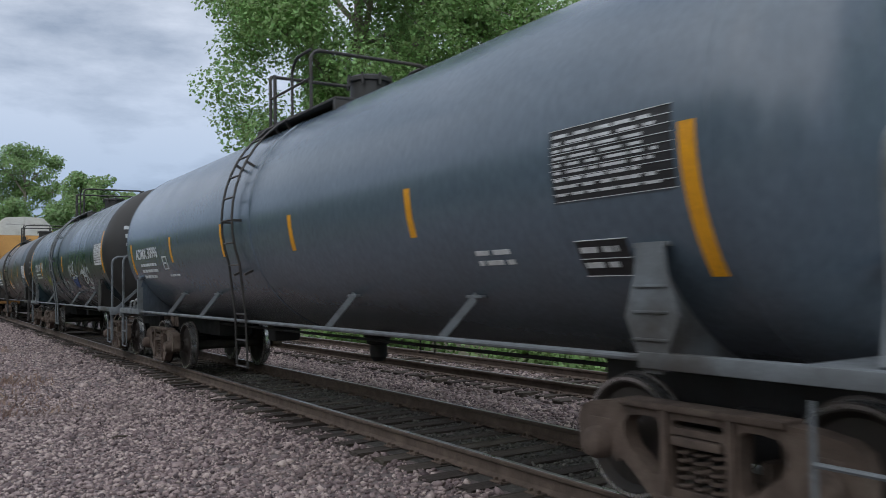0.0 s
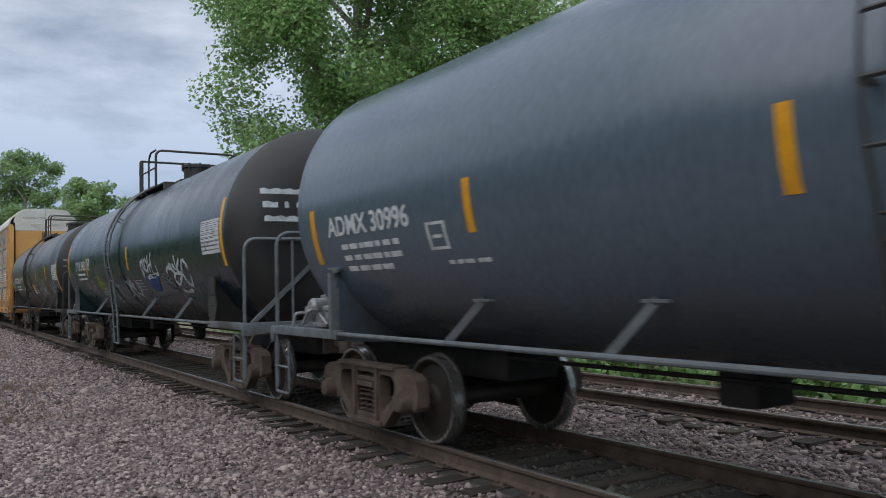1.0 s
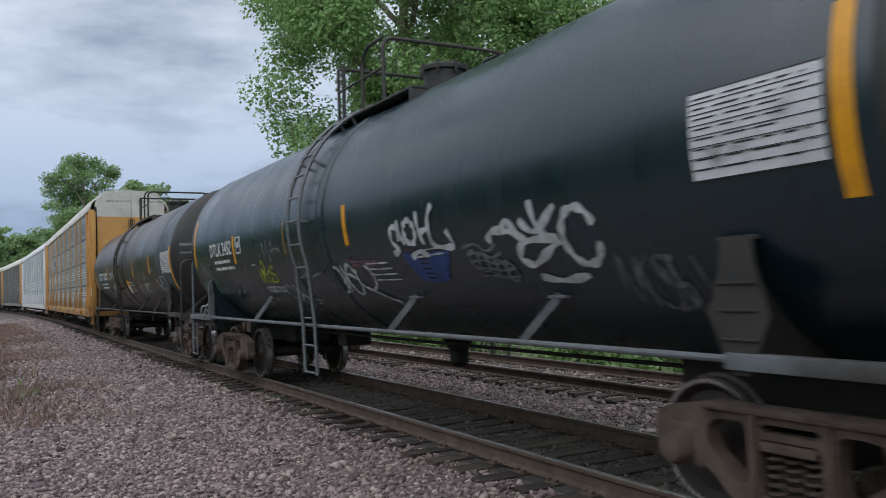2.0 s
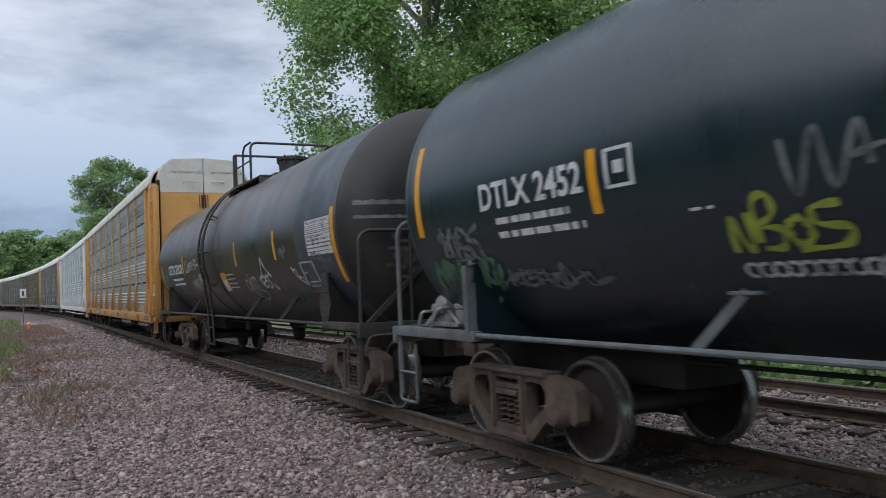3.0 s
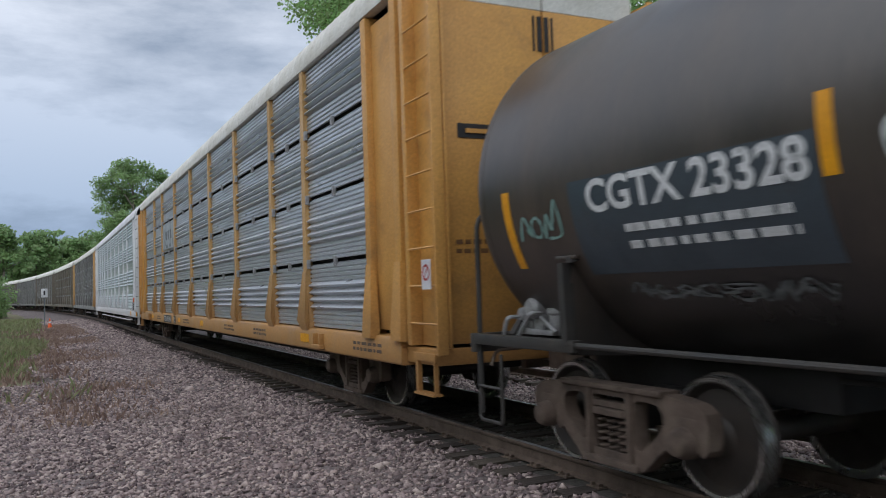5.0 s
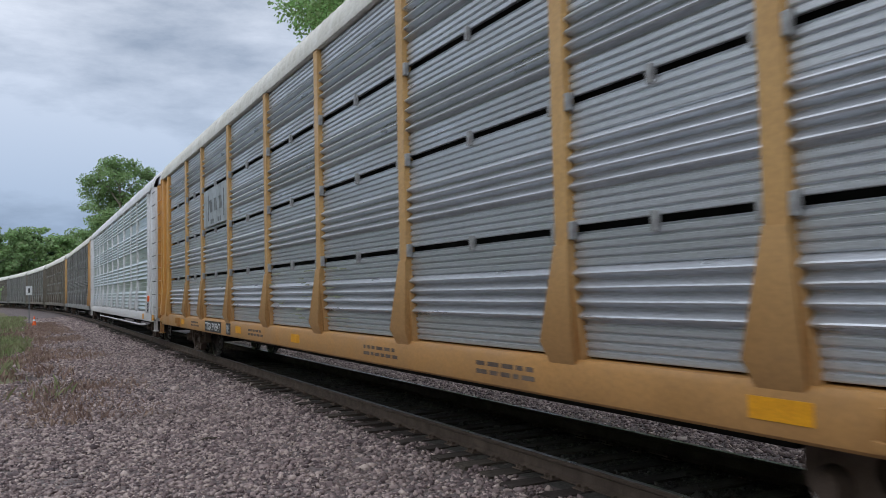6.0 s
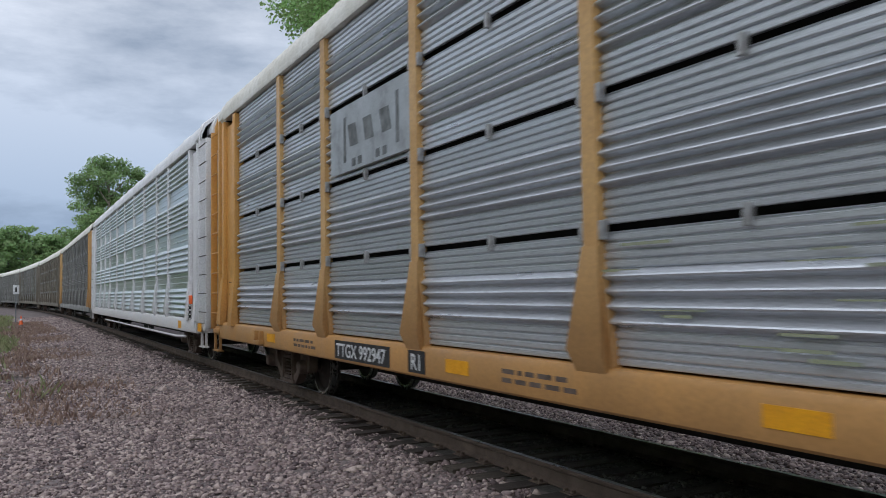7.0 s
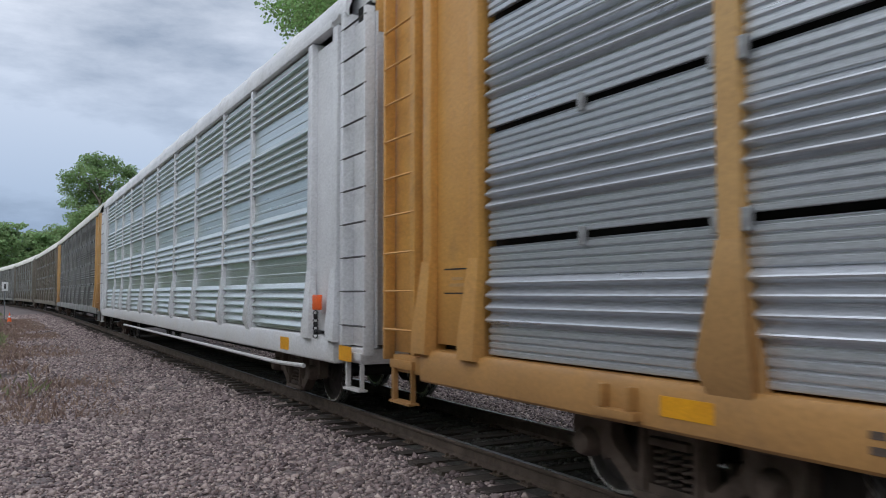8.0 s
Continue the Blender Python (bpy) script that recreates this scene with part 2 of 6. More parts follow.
# ---- mesh helpers ----
def part(name, bm, mat, parent=None, label="", sharp=35):
    """Links a bmesh as one mesh object, under a thing or a part."""
    me = bpy.data.meshes.new(name)
    bmesh.ops.recalc_face_normals(bm, faces=bm.faces[:])
    bm.to_mesh(me)
    bm.free()
    me.materials.append(mat)
    for p in me.polygons:
        p.use_smooth = True
    me.set_sharp_from_angle(angle=radians(sharp))
    ob = new(name, me)
    ob.parent = parent
    if label:
        tagged(ob, label)
    return ob


def piece(name, me, parent, m):
    ob = new(name, me)
    ob.parent = parent
    ob.matrix_basis = m
    return ob


def box(bm, x0, y0, z0, x1, y1, z1):
    v = [bm.verts.new((x, y, z)) for x in (x0, x1) for y in (y0, y1) for z in (z0, z1)]
    for f in ((0, 1, 3, 2), (4, 6, 7, 5), (0, 4, 5, 1), (2, 3, 7, 6), (0, 2, 6, 4), (1, 5, 7, 3)):
        bm.faces.new([v[i] for i in f])
    return v


def rbox(bm, x0, y0, z0, x1, y1, z1, r=0.01):
    """A box with bevelled edges."""
    t = bmesh.new()
    box(t, x0, y0, z0, x1, y1, z1)
    bmesh.ops.bevel(t, geom=t.edges[:], offset=r, segments=2, affect="EDGES", profile=0.6)
    merge(bm, t)


def merge(bm, t):
    index = {v: bm.verts.new(v.co) for v in t.verts}
    for f in t.faces:
        bm.faces.new([index[v] for v in f.verts])
    t.free()


def prism(bm, poly, x0, x1, axis="x"):
    """A polygon pushed along an axis: (y, z) along x, (x, z) along y, (x, y) along z."""
    put = {"x": lambda a, b, c: (c, a, b), "y": lambda a, b, c: (a, c, b), "z": lambda a, b, c: (a, b, c)}[axis]
    lo, hi = ([bm.verts.new(put(a, b, c)) for a, b in poly] for c in (x0, x1))
    bm.faces.new(lo)
    bm.faces.new(hi[::-1])
    for i in range(len(poly)):
        j = (i + 1) % len(poly)
        bm.faces.new((lo[i], hi[i], hi[j], lo[j]))


def beam(bm, p, q, w, h):
    """A straight bar with a rectangular section."""
    p, q = Vector(p), Vector(q)
    d = (q - p).normalized()
    side = d.cross(Vector((0, 0, 1)))
    side = (side if side.length > 0.01 else Vector((1, 0, 0))).normalized() * w / 2
    up = side.cross(d).normalized() * h / 2
    ends = [[bm.verts.new(c + a * side + b * up) for a, b in ((-1, -1), (1, -1), (1, 1), (-1, 1))] for c in (p, q)]
    bm.faces.new(ends[0])
    bm.faces.new(ends[1][::-1])
    for i in range(4):
        j = (i + 1) % 4
        bm.faces.new((ends[0][i], ends[1][i], ends[1][j], ends[0][j]))


def rod(bm, pts, r, n=8):
    """A round bar along a bent line; r may be a list."""
    pts = [Vector(p) for p in pts]
    rr = r if isinstance(r, (list, tuple)) else [r] * len(pts)
    rings, ref = [], None
    for i, p in enumerate(pts):
        d = (pts[min(i + 1, len(pts) - 1)] - pts[max(i - 1, 0)]).normalized()
        if ref is None:
            ref = d.cross(Vector((0, 0, 1)))
            ref = ref if ref.length > 0.05 else d.cross(Vector((1, 0, 0)))
        a = (ref - d * ref.dot(d)).normalized()
        ref, b = a, d.cross(a)
        rings.append([bm.verts.new(p + (a * math.cos(k * math.tau / n) + b * math.sin(k * math.tau / n)) * rr[i]) for k in range(n)])
    for u, v in zip(rings, rings[1:]):
        for k in range(n):
            bm.faces.new((u[k], u[(k + 1) % n], v[(k + 1) % n], v[k]))
    bm.faces.new(rings[0][::-1])
    bm.faces.new(rings[-1])


def bend(pts, r=0.12, n=5):
    """Rounds the corners of a bent line."""
    pts = [Vector(p) for p in pts]
    out = [pts[0]]
    for a, b, c in zip(pts, pts[1:], pts[2:]):
        u, v = (a - b).normalized() * r, (c - b).normalized() * r
        for k in range(n + 1):
            t = k / n
            out.append(b + u * (1 - t) ** 2 + v * t ** 2)
    return out + [pts[-1]]


def lathe(bm, profile, n=48, axis="y", centre=(0, 0, 0)):
    """Turns (along, radius) pairs about an axis."""
    c = Vector(centre)
    rings = []
    for along, r in profile:
        if r < 1e-5:
            rings.append([bm.verts.new(c + (Vector((0, along, 0)) if axis == "y" else Vector((along, 0, 0)) if axis == "x" else Vector((0, 0, along))))])
            continue
        ring = []
        for k in range(n):
            u, v = r * math.cos(k * math.tau / n), r * math.sin(k * math.tau / n)
            ring.append(bm.verts.new(c + Vector({"y": (u, along, v), "x": (along, u, v), "z": (u, v, along)}[axis])))
        rings.append(ring)
    for a, b in zip(rings, rings[1:]):
        for k in range(max(len(a), len(b))):
            f = [a[k % len(a)], a[(k + 1) % len(a)], b[(k + 1) % len(b)], b[k % len(b)]]
            f = list(dict.fromkeys(f))
            if len(f) > 2:
                bm.faces.new(f)
    return rings


def letters(bm, text, put, size=0.3, fat=0.0, squeeze=1.0):
    """Built-in type; put maps (across, up) in metres from the first letter's foot to a place. Returns the line's width."""
    cu = bpy.data.curves.new("type", "FONT")
    cu.body, cu.size, cu.offset = text, size * 1.37, fat
    ob = bpy.data.objects.new("type", cu)
    scene.collection.objects.link(ob)
    dg = bpy.context.evaluated_depsgraph_get()
    me = bpy.data.meshes.new_from_object(ob.evaluated_get(dg))
    wide = max((v.co.x for v in me.vertices), default=0) * squeeze
    vs = [bm.verts.new(put(v.co.x * squeeze, v.co.y)) for v in me.vertices]
    for p in me.polygons:
        try:
            bm.faces.new([vs[i] for i in p.vertices])
        except ValueError:
            pass
    bpy.data.objects.remove(ob)
    bpy.data.curves.remove(cu)
    bpy.data.meshes.remove(me)
    return wide


def bulk(name, verts, faces, mat, smooth=False):
    """A big mesh from arrays of corners and of triangles or squares."""
    me = bpy.data.meshes.new(name)
    k = faces.shape[1]
    me.vertices.add(len(verts))
    me.vertices.foreach_set("co", np.ascontiguousarray(verts, dtype=np.float32).ravel())
    me.loops.add(faces.size)
    me.loops.foreach_set("vertex_index", np.ascontiguousarray(faces, dtype=np.int32).ravel())
    me.polygons.add(len(faces))
    me.polygons.foreach_set("loop_start", np.arange(0, faces.size, k, dtype=np.int32))
    me.polygons.foreach_set("loop_total", np.full(len(faces), k, dtype=np.int32))
    if smooth:
        me.polygons.foreach_set("use_smooth", np.ones(len(faces), dtype=bool))
    me.materials.append(mat)
    me.update(calc_edges=True)
    me.validate()
    return new(name, me)


# ---- the line of the track: straight past the camera, then easing into a left-hand bend ----
LINE_STEP = 0.25
_s = np.arange(-80.0, 460.0, LINE_STEP)
_turn = np.cumsum(0.0010325 * np.clip((_s - 46.13) / 30.0, 0, 1)) * LINE_STEP
_x = -np.cumsum(np.sin(_turn)) * LINE_STEP
_y = np.cumsum(np.cos(_turn)) * LINE_STEP
_x -= np.interp(0, _s, _x)
_y -= np.interp(0, _s, _y)


def on_line(s, across=0.0):
    """World x, y and heading at a distance along the near track, and metres to its right."""
    h = np.interp(s, _s, _turn)
    return MID + np.interp(s, _s, _x) + across * np.cos(h), np.interp(s, _s, _y) + across * np.sin(h), h


# ---- ground, ballast, track ----
def sheet(name, us, vs, put, mat):
    """A grid of squares; put maps (u, v) arrays to x, y, z."""
    u, v = np.meshgrid(us, vs, indexing="ij")
    x, y, z = put(u, v)
    verts = np.stack([x, y, z], -1).reshape(-1, 3)
    i = np.arange((len(us) - 1) * len(vs)).reshape(len(us) - 1, len(vs))[:, :-1].ravel()
    faces = np.stack([i, i + len(vs), i + len(vs) + 1, i + 1], -1)
    return bulk(name, verts, faces, mat, True)


def bumps(x, y, scale, seed=0):
    """Smooth cheap unevenness between -1 and 1."""
    a = np.zeros_like(np.asarray(x, dtype=float))
    r = np.random.RandomState(seed)
    for k in range(7):
        d, ph, f = r.uniform(0, math.tau), r.uniform(0, math.tau), scale * r.uniform(0.6, 1.7)
        a = a + np.sin((x * math.cos(d) + y * math.sin(d)) * f + ph)
    return a / 3.5


def left_edge(s):
    """How far the gravel reaches to the left of the near track's middle."""
    return -18 + 12.4 * np.clip((s - 8) / 14, 0, 1) + 0.35 * np.sin(s * 0.9) + 0.25 * np.sin(s * 2.3)


def bed_height(across, s):
    """The gravel's top: level between the rails, falling off to the camera's side."""
    a = np.asarray(across, dtype=float)
    z = np.interp(a, [-20, -5.5, -3.6, -1.9, -1.2, 1.2, 1.7, 2.5, 3.0, 5.4, 6.4, 9], [-0.36, -0.34, -0.33, -0.255, -0.200, -0.188, -0.26, -0.27, -0.19, -0.19, -0.35, -0.9])
    return z + 0.018 * bumps(a, s, 2.2, 3) + 0.006 * bumps(a, s, 9, 4)


far_steps = np.concatenate([-np.geomspace(2500, 14, 26), np.linspace(-12, 32, 23), np.geomspace(34, 2500, 26)])
far_ahead = np.concatenate([-np.geomspace(2500, 30, 14), np.linspace(-26, 120, 74), np.geomspace(125, 3500, 30)])
ground = sheet("ground", far_steps, far_ahead, lambda x, y: (x, y, -0.46 + 0.05 * bumps(x, y, 0.5) - 0.5 * np.clip((x - 11) / 4, 0, 1) + 0.15 * np.clip((-x - 1) / 6, 0, 1)), M_SOIL)
tagged(ground, "dry grassy ground beside the railway", "ground", kind="structure")

bed_s = np.concatenate([np.arange(-25, 45, 0.35), np.arange(45, 120, 1.2), np.arange(120, 400, 4)])


def bed_put(s, f):
    a = left_edge(s) + f * (8.4 - left_edge(s))
    x, y, _ = on_line(s, a)
    edge = np.clip(np.minimum(f, 1 - f) / 0.03, 0, 1)
    return x, y, bed_height(a, s) * edge + (1 - edge) * -0.6


ballast = sheet("ballast", bed_s, np.linspace(0, 1, 80), bed_put, M_BALLAST)
# dark strip that carries part of the train's shade in its colour
oily_shade = sheet("oily_ballast", bed_s, np.linspace(-1.0, 1.1, 14), lambda s, a: (*on_line(s, a)[:2], bed_height(a, s) + 0.004), M_OILY_SHADE)
tagged(oily_shade, "oil-stained ballast between the near rails, painted darker as train shade", "ballast", kind="structure")
tagged(ballast, "pinkish grey crushed stone ballast", "ballast", kind="structure")


def stones(name, count, s_range, a_range, size, seed, keep=lambda s, a: np.ones(len(s), bool), mat=None):
    """Loose angular stones lying on the ballast, too many to count."""
    r = np.random.RandomState(seed)
    s, a = r.uniform(*s_range, count), r.uniform(*a_range, count)
    ok = keep(s, a)
    s, a = s[ok], a[ok]
    n = len(s)
    x, y, _ = on_line(s, a)
    z = bed_height(a, s) + r.uniform(-0.006, 0.012, n)
    base = np.array([(1, 0, 0.2), (-0.9, 0.2, 0), (0.1, 1, -0.1), (0, -1, 0.15), (0.2, 0.1, 0.9), (-0.1, -0.2, -0.9), (0.6, 0.55, 0.55), (-0.6, -0.5, 0.5)])
    tri = np.array([(0, 2, 6), (0, 6, 4), (6, 2, 4), (2, 1, 4), (1, 7, 4), (1, 3, 7), (7, 3, 4), (3, 0, 4), (2, 0, 5), (1, 2, 5), (3, 1, 5), (0, 3, 5)])
    q = r.normal(size=(n, 4))
    q /= np.linalg.norm(q, axis=1)[:, None]
    w, i, j, k = q.T
    rot = np.stack([1 - 2 * (j * j + k * k), 2 * (i * j - k * w), 2 * (i * k + j * w), 2 * (i * j + k * w), 1 - 2 * (i * i + k * k), 2 * (j * k - i * w),
                    2 * (i * k - j * w), 2 * (j * k + i * w), 1 - 2 * (i * i + j * j)], -1).reshape(n, 3, 3)
    big = size * np.exp(r.normal(0, 0.35, n))[:, None, None] * r.uniform(0.6, 1.15, (n, 1, 3))
    shape = base[None] * r.uniform(0.75, 1.2, (n, 8, 1)) * big
    v = np.einsum("nij,nkj->nki", rot, shape)
    v[:, :, 2] *= 0.75
    v += np.stack([x, y, z], -1)[:, None]
    faces = (tri[None] + (np.arange(n) * 8)[:, None, None]).reshape(-1, 3)
    ob = bulk(name, v.reshape(-1, 3), faces, mat or M_STONE)
    return tagged(ob, "loose pinkish grey crushed stones on the ballast", "gravel", kind="stuff")


def no_rails(s, a):
    return (np.abs(np.abs(a) - 0.753) > 0.10) & (np.abs(np.abs(a - APART) - 0.753) > 0.10) & ((a > -1.28) & (a < 1.28) & ((np.abs((s / 0.5) % 1 - 0.5) < 0.23) | (bumps(a, s, 3.1, 12) > 0.15)) | (np.abs(a) > 1.28))


stones("gravel", 52000, (3, 17), (-8.0, -1.05), 0.029, 5, lambda s, a: no_rails(s, a) & (a > left_edge(s) + 0.2) & (a < 8))
stones("gravel", 38000, (17, 46), (-8.6, -1.05), 0.036, 6, lambda s, a: no_rails(s, a) & (a > left_edge(s) + 0.2))
stones("gravel", 19000, (1, 26), (-0.85, 0.95), 0.028, 7, no_rails, M_OILY_SHADE_STONE)
stones("gravel", 16000, (46, 85), (-5.4, -1.05), 0.055, 18, lambda s, a: no_rails(s, a) & (a > left_edge(s) + 0.2))
stones("gravel", 15000, (1, 26), (0.9, 2.7), 0.03, 17, no_rails)
stones("gravel", 36000, (0, 34), (2.0, 6.6), 0.034, 8, no_rails)

RAIL = [(-0.07, -0.17), (0.07, -0.17), (0.07, -0.158), (0.012, -0.135), (0.010, -0.05), (0.034, -0.036), (0.036, -0.010), (0.028, 0.0), (-0.028, 0.0), (-0.036, -0.010), (-0.034, -0.036), (-0.010, -0.05), (-0.012, -0.135), (-0.07, -0.158)]


def rail(across, parent):
    """One rail with foot, web and head; its worn top is a strip of its own."""
    ss = np.concatenate([np.arange(-40, 40, 4.0), np.arange(40, 400, 3.0)])
    bm, top = bmesh.new(), bmesh.new()
    rows, tops = [], []
    for s in ss:
        rows.append([bm.verts.new((*on_line(s, across + a)[:2], z)) for a, z in RAIL])
        tops.append([top.verts.new((*on_line(s, across + a)[:2], z)) for a, z in ((-0.026, 0.0), (-0.024, 0.0025), (0.024, 0.0025), (0.026, 0.0))])
    for b, rr, closed in ((bm, rows, True), (top, tops, False)):
        for u, v in zip(rr, rr[1:]):
            for k in range(len(u) if closed else len(u) - 1):
                b.faces.new((u[k], u[(k + 1) % len(u)], v[(k + 1) % len(u)], v[k]))
    ob = part("rail", bm, M_RAIL, parent, "rust-brown steel rail")
    part("rail_head", top, M_RAILTOP, ob, "worn shiny running surface")
    return ob


def tie_mesh(seed):
    r = random.Random(seed)
    bm = bmesh.new()
    rbox(bm, -1.3, -0.115, -0.36, 1.3, 0.115, -0.165, 0.012)
    for v in bm.verts:
        v.co += Vector((r.uniform(-0.02, 0.02), r.uniform(-0.008, 0.008), r.uniform(-0.008, 0.004)))
    me = bpy.data.meshes.new("tie")
    bm.to_mesh(me)
    bm.free()
    me.materials.append(M_TIE)
    return me


def plate_mesh():
    bm = bmesh.new()
    rbox(bm, -0.17, -0.09, -0.168, 0.17, 0.09, -0.155, 0.004)
    for x in (-0.125, 0.125):
        for y in (-0.055, 0.055):
            rbox(bm, x - 0.02, y - 0.014, -0.156, x + 0.02, y + 0.014, -0.128, 0.006)
    me = bpy.data.meshes.new("tie_plate")
    bm.to_mesh(me)
    bm.free()
    me.materials.append(M_RAIL)
    return me


TIES, PLATE = [tie_mesh(k) for k in range(5)], plate_mesh()
tracks = []
for name, across in (("track_near", 0.0), ("track_far", APART)):
    track = tagged(new(name), "rusty steel rails on weathered timber ties", "railway track", kind="structure")
    tracks.append(track)
    for side in (-0.753, 0.753):
        rail(across + side, track)


# ---- railway cars ----
def wheelset(parent, y):
    """Two wheels on an axle, turning as one."""
    wheel = [(0.60, 0.09), (0.62, 0.10), (0.66, 0.11), (0.685, 0.16), (0.70, 0.26), (0.685, 0.37), (0.665, 0.405), (0.664, 0.444), (0.668, 0.482), (0.69, 0.480), (0.70, 0.4625), (0.795, 0.4565),
             (0.806, 0.445), (0.803, 0.418), (0.80, 0.405), (0.775, 0.385), (0.745, 0.36), (0.748, 0.27), (0.765, 0.16), (0.80, 0.125), (0.845, 0.115), (0.85, 0.075), (1.08, 0.07), (1.08, 0)]
    bm = bmesh.new()
    prof = [(-a, r) for a, r in reversed(wheel)] + wheel
    lathe(bm, prof, 40, "x")
    worn = [f for f in bm.faces if 0.40 < math.hypot(f.calc_center_median().y, f.calc_center_median().z) and
            (abs(f.calc_center_median().x) > 0.802 or abs(f.calc_center_median().x) < 0.6675 or 0.70 < abs(f.calc_center_median().x) < 0.79)]
    for f in worn:
        f.material_index = 1
    ob = part("wheelset", bm, M_WHEEL, parent, "dusty brown steel wheels on an axle", 30)
    ob.data.materials.append(M_TREAD)
    ob.location = (0, y, WHEEL)
    return ob


def side_frame(bm, x0, x1):
    """A cast truck side: one plate with an arched top, a pedestal over each axle, rounded windows and a spring opening."""
    half = [(0.0, 0.80), (0.45, 0.80), (0.62, 0.78), (0.82, 0.765), (1.0, 0.735), (1.09, 0.68), (1.115, 0.59), (1.10, 0.42), (1.05, 0.37), (1.0, 0.40), (0.97, 0.47), (0.80, 0.47), (0.77, 0.38), (0.72, 0.34),
            (0.665, 0.37), (0.58, 0.31), (0.42, 0.17), (0.34, 0.135), (0.0, 0.13)]
    loops = [half + [(-y, z) for y, z in half[-2:0:-1]]]
    loops.append([(-0.21, 0.26), (0.21, 0.26), (0.225, 0.36), (0.225, 0.56), (0.19, 0.61), (-0.19, 0.61), (-0.225, 0.56), (-0.225, 0.36)])
    loops.append([(-0.19, 0.655), (0.19, 0.655), (0.21, 0.68), (0.19, 0.705), (-0.19, 0.705), (-0.21, 0.68)])
    for s in (-1, 1):
        loops.append([(s * y, z) for y, z in ((0.315, 0.36), (0.345, 0.31), (0.385, 0.31), (0.50, 0.40), (0.60, 0.47), (0.645, 0.55), (0.64, 0.63), (0.59, 0.685), (0.48, 0.70), (0.36, 0.70), (0.32, 0.67), (0.31, 0.52))])
    from_loops(bm, loops, x0, x1)


def from_loops(bm, loops, x0, x1):
    """A flat plate with holes, in the y-z plane, of real thickness with softened rims."""
    t = bmesh.new()
    edges = []
    for lp in loops:
        vs = [t.verts.new((0, y, z)) for y, z in lp]
        edges += [t.edges.new((vs[i], vs[(i + 1) % len(vs)])) for i in range(len(vs))]
    bmesh.ops.triangle_fill(t, use_beauty=True, use_dissolve=False, edges=edges)
    index = {}
    for v in t.verts:
        for k, x in ((0, x0), (1, x1)):
            index[v, k] = bm.verts.new((x, v.co.y, v.co.z))
    for f in t.faces:
        bm.faces.new([index[v, 0] for v in f.verts])
        bm.faces.new([index[v, 1] for v in reversed(f.verts)])
    for e in t.edges:
        if len(e.link_faces) == 1:
            a, b = e.verts
            bm.faces.new((index[a, 0], index[b, 0], index[b, 1], index[a, 1]))
    t.free()


def truck(car, y, proto=None):
    """A two-axle freight truck: side frames, springs, bolster, bearing caps, wheelsets."""
    bm = bmesh.new()
    rbox(bm, -1.0, -0.16, 0.42, 1.0, 0.16, 0.66, 0.03)
    rbox(bm, -0.45, -0.22, 0.6, 0.45, 0.22, 0.72, 0.03)
    ob = part("truck", bm, M_UNDER, car, "grimy cast steel truck bolster, blackened as under-car shade")
    ob.location = (0, y, 0)
    for s in (-1, 1):
        bm = bmesh.new()
        side_frame(bm, s * 0.95, s * 1.09)
        for q in (-0.885, 0.885):
            rbox(bm, min(s * 0.92, s * 1.10), q - 0.12, 0.50, max(s * 0.92, s * 1.10), q + 0.12, 0.64, 0.03)
            lathe(bm, [(s * 1.10, 0.0), (s * 1.21, 0.0), (s * 1.215, 0.055), (s * 1.20, 0.088), (s * 1.14, 0.115), (s * 1.06, 0.12)][1:], 18, "x", (0, q, WHEEL))
        rbox(bm, min(s * 0.9, s * 1.12), -0.20, 0.54, max(s * 0.9, s * 1.12), 0.20, 0.60, 0.02)
        # ledge along the top and raised ribs down both columns
        rbox(bm, min(s * 0.92, s * 1.125), -0.66, 0.755, max(s * 0.92, s * 1.125), 0.66, 0.802, 0.015)
        for q in (-0.265, 0.265):
            rbox(bm, min(s * 1.0, s * 1.12), q - 0.028, 0.20, max(s * 1.0, s * 1.12), q + 0.028, 0.76, 0.012)
        rbox(bm, min(s * 0.93, s * 1.13), -0.36, 0.135, max(s * 0.93, s * 1.13), 0.36, 0.20, 0.02)
        part("side_frame", bm, M_CAST, ob, "dusty rust-brown cast side frame")
        for q in (-0.135, 0.0, 0.135):
            bm = bmesh.new()
            rod(bm, [(s * 1.02 + 0.058 * math.cos(k), q + 0.058 * math.sin(k), 0.255 + 0.27 * k / (5 * math.tau)) for k in np.linspace(0, 5 * math.tau, 45)], 0.014, 5)
            part("spring", bm, M_CAST, ob, "rusty coil spring")
    for q in (-0.885, 0.885):
        wheelset(ob, q)
        bm = bmesh.new()
        for s in (-1, 1):
            rbox(bm, s * 0.70 - 0.05, q - math.copysign(0.53, q) - 0.03, 0.33, s * 0.70 + 0.05, q - math.copysign(0.48, q) + 0.03, 0.58, 0.02)
        beam(bm, (-0.85, q - math.copysign(0.56, q), 0.42), (0.85, q - math.copysign(0.56, q), 0.42), 0.07, 0.11)
        part("brake_beam", bm, M_CAST, ob)
    return ob


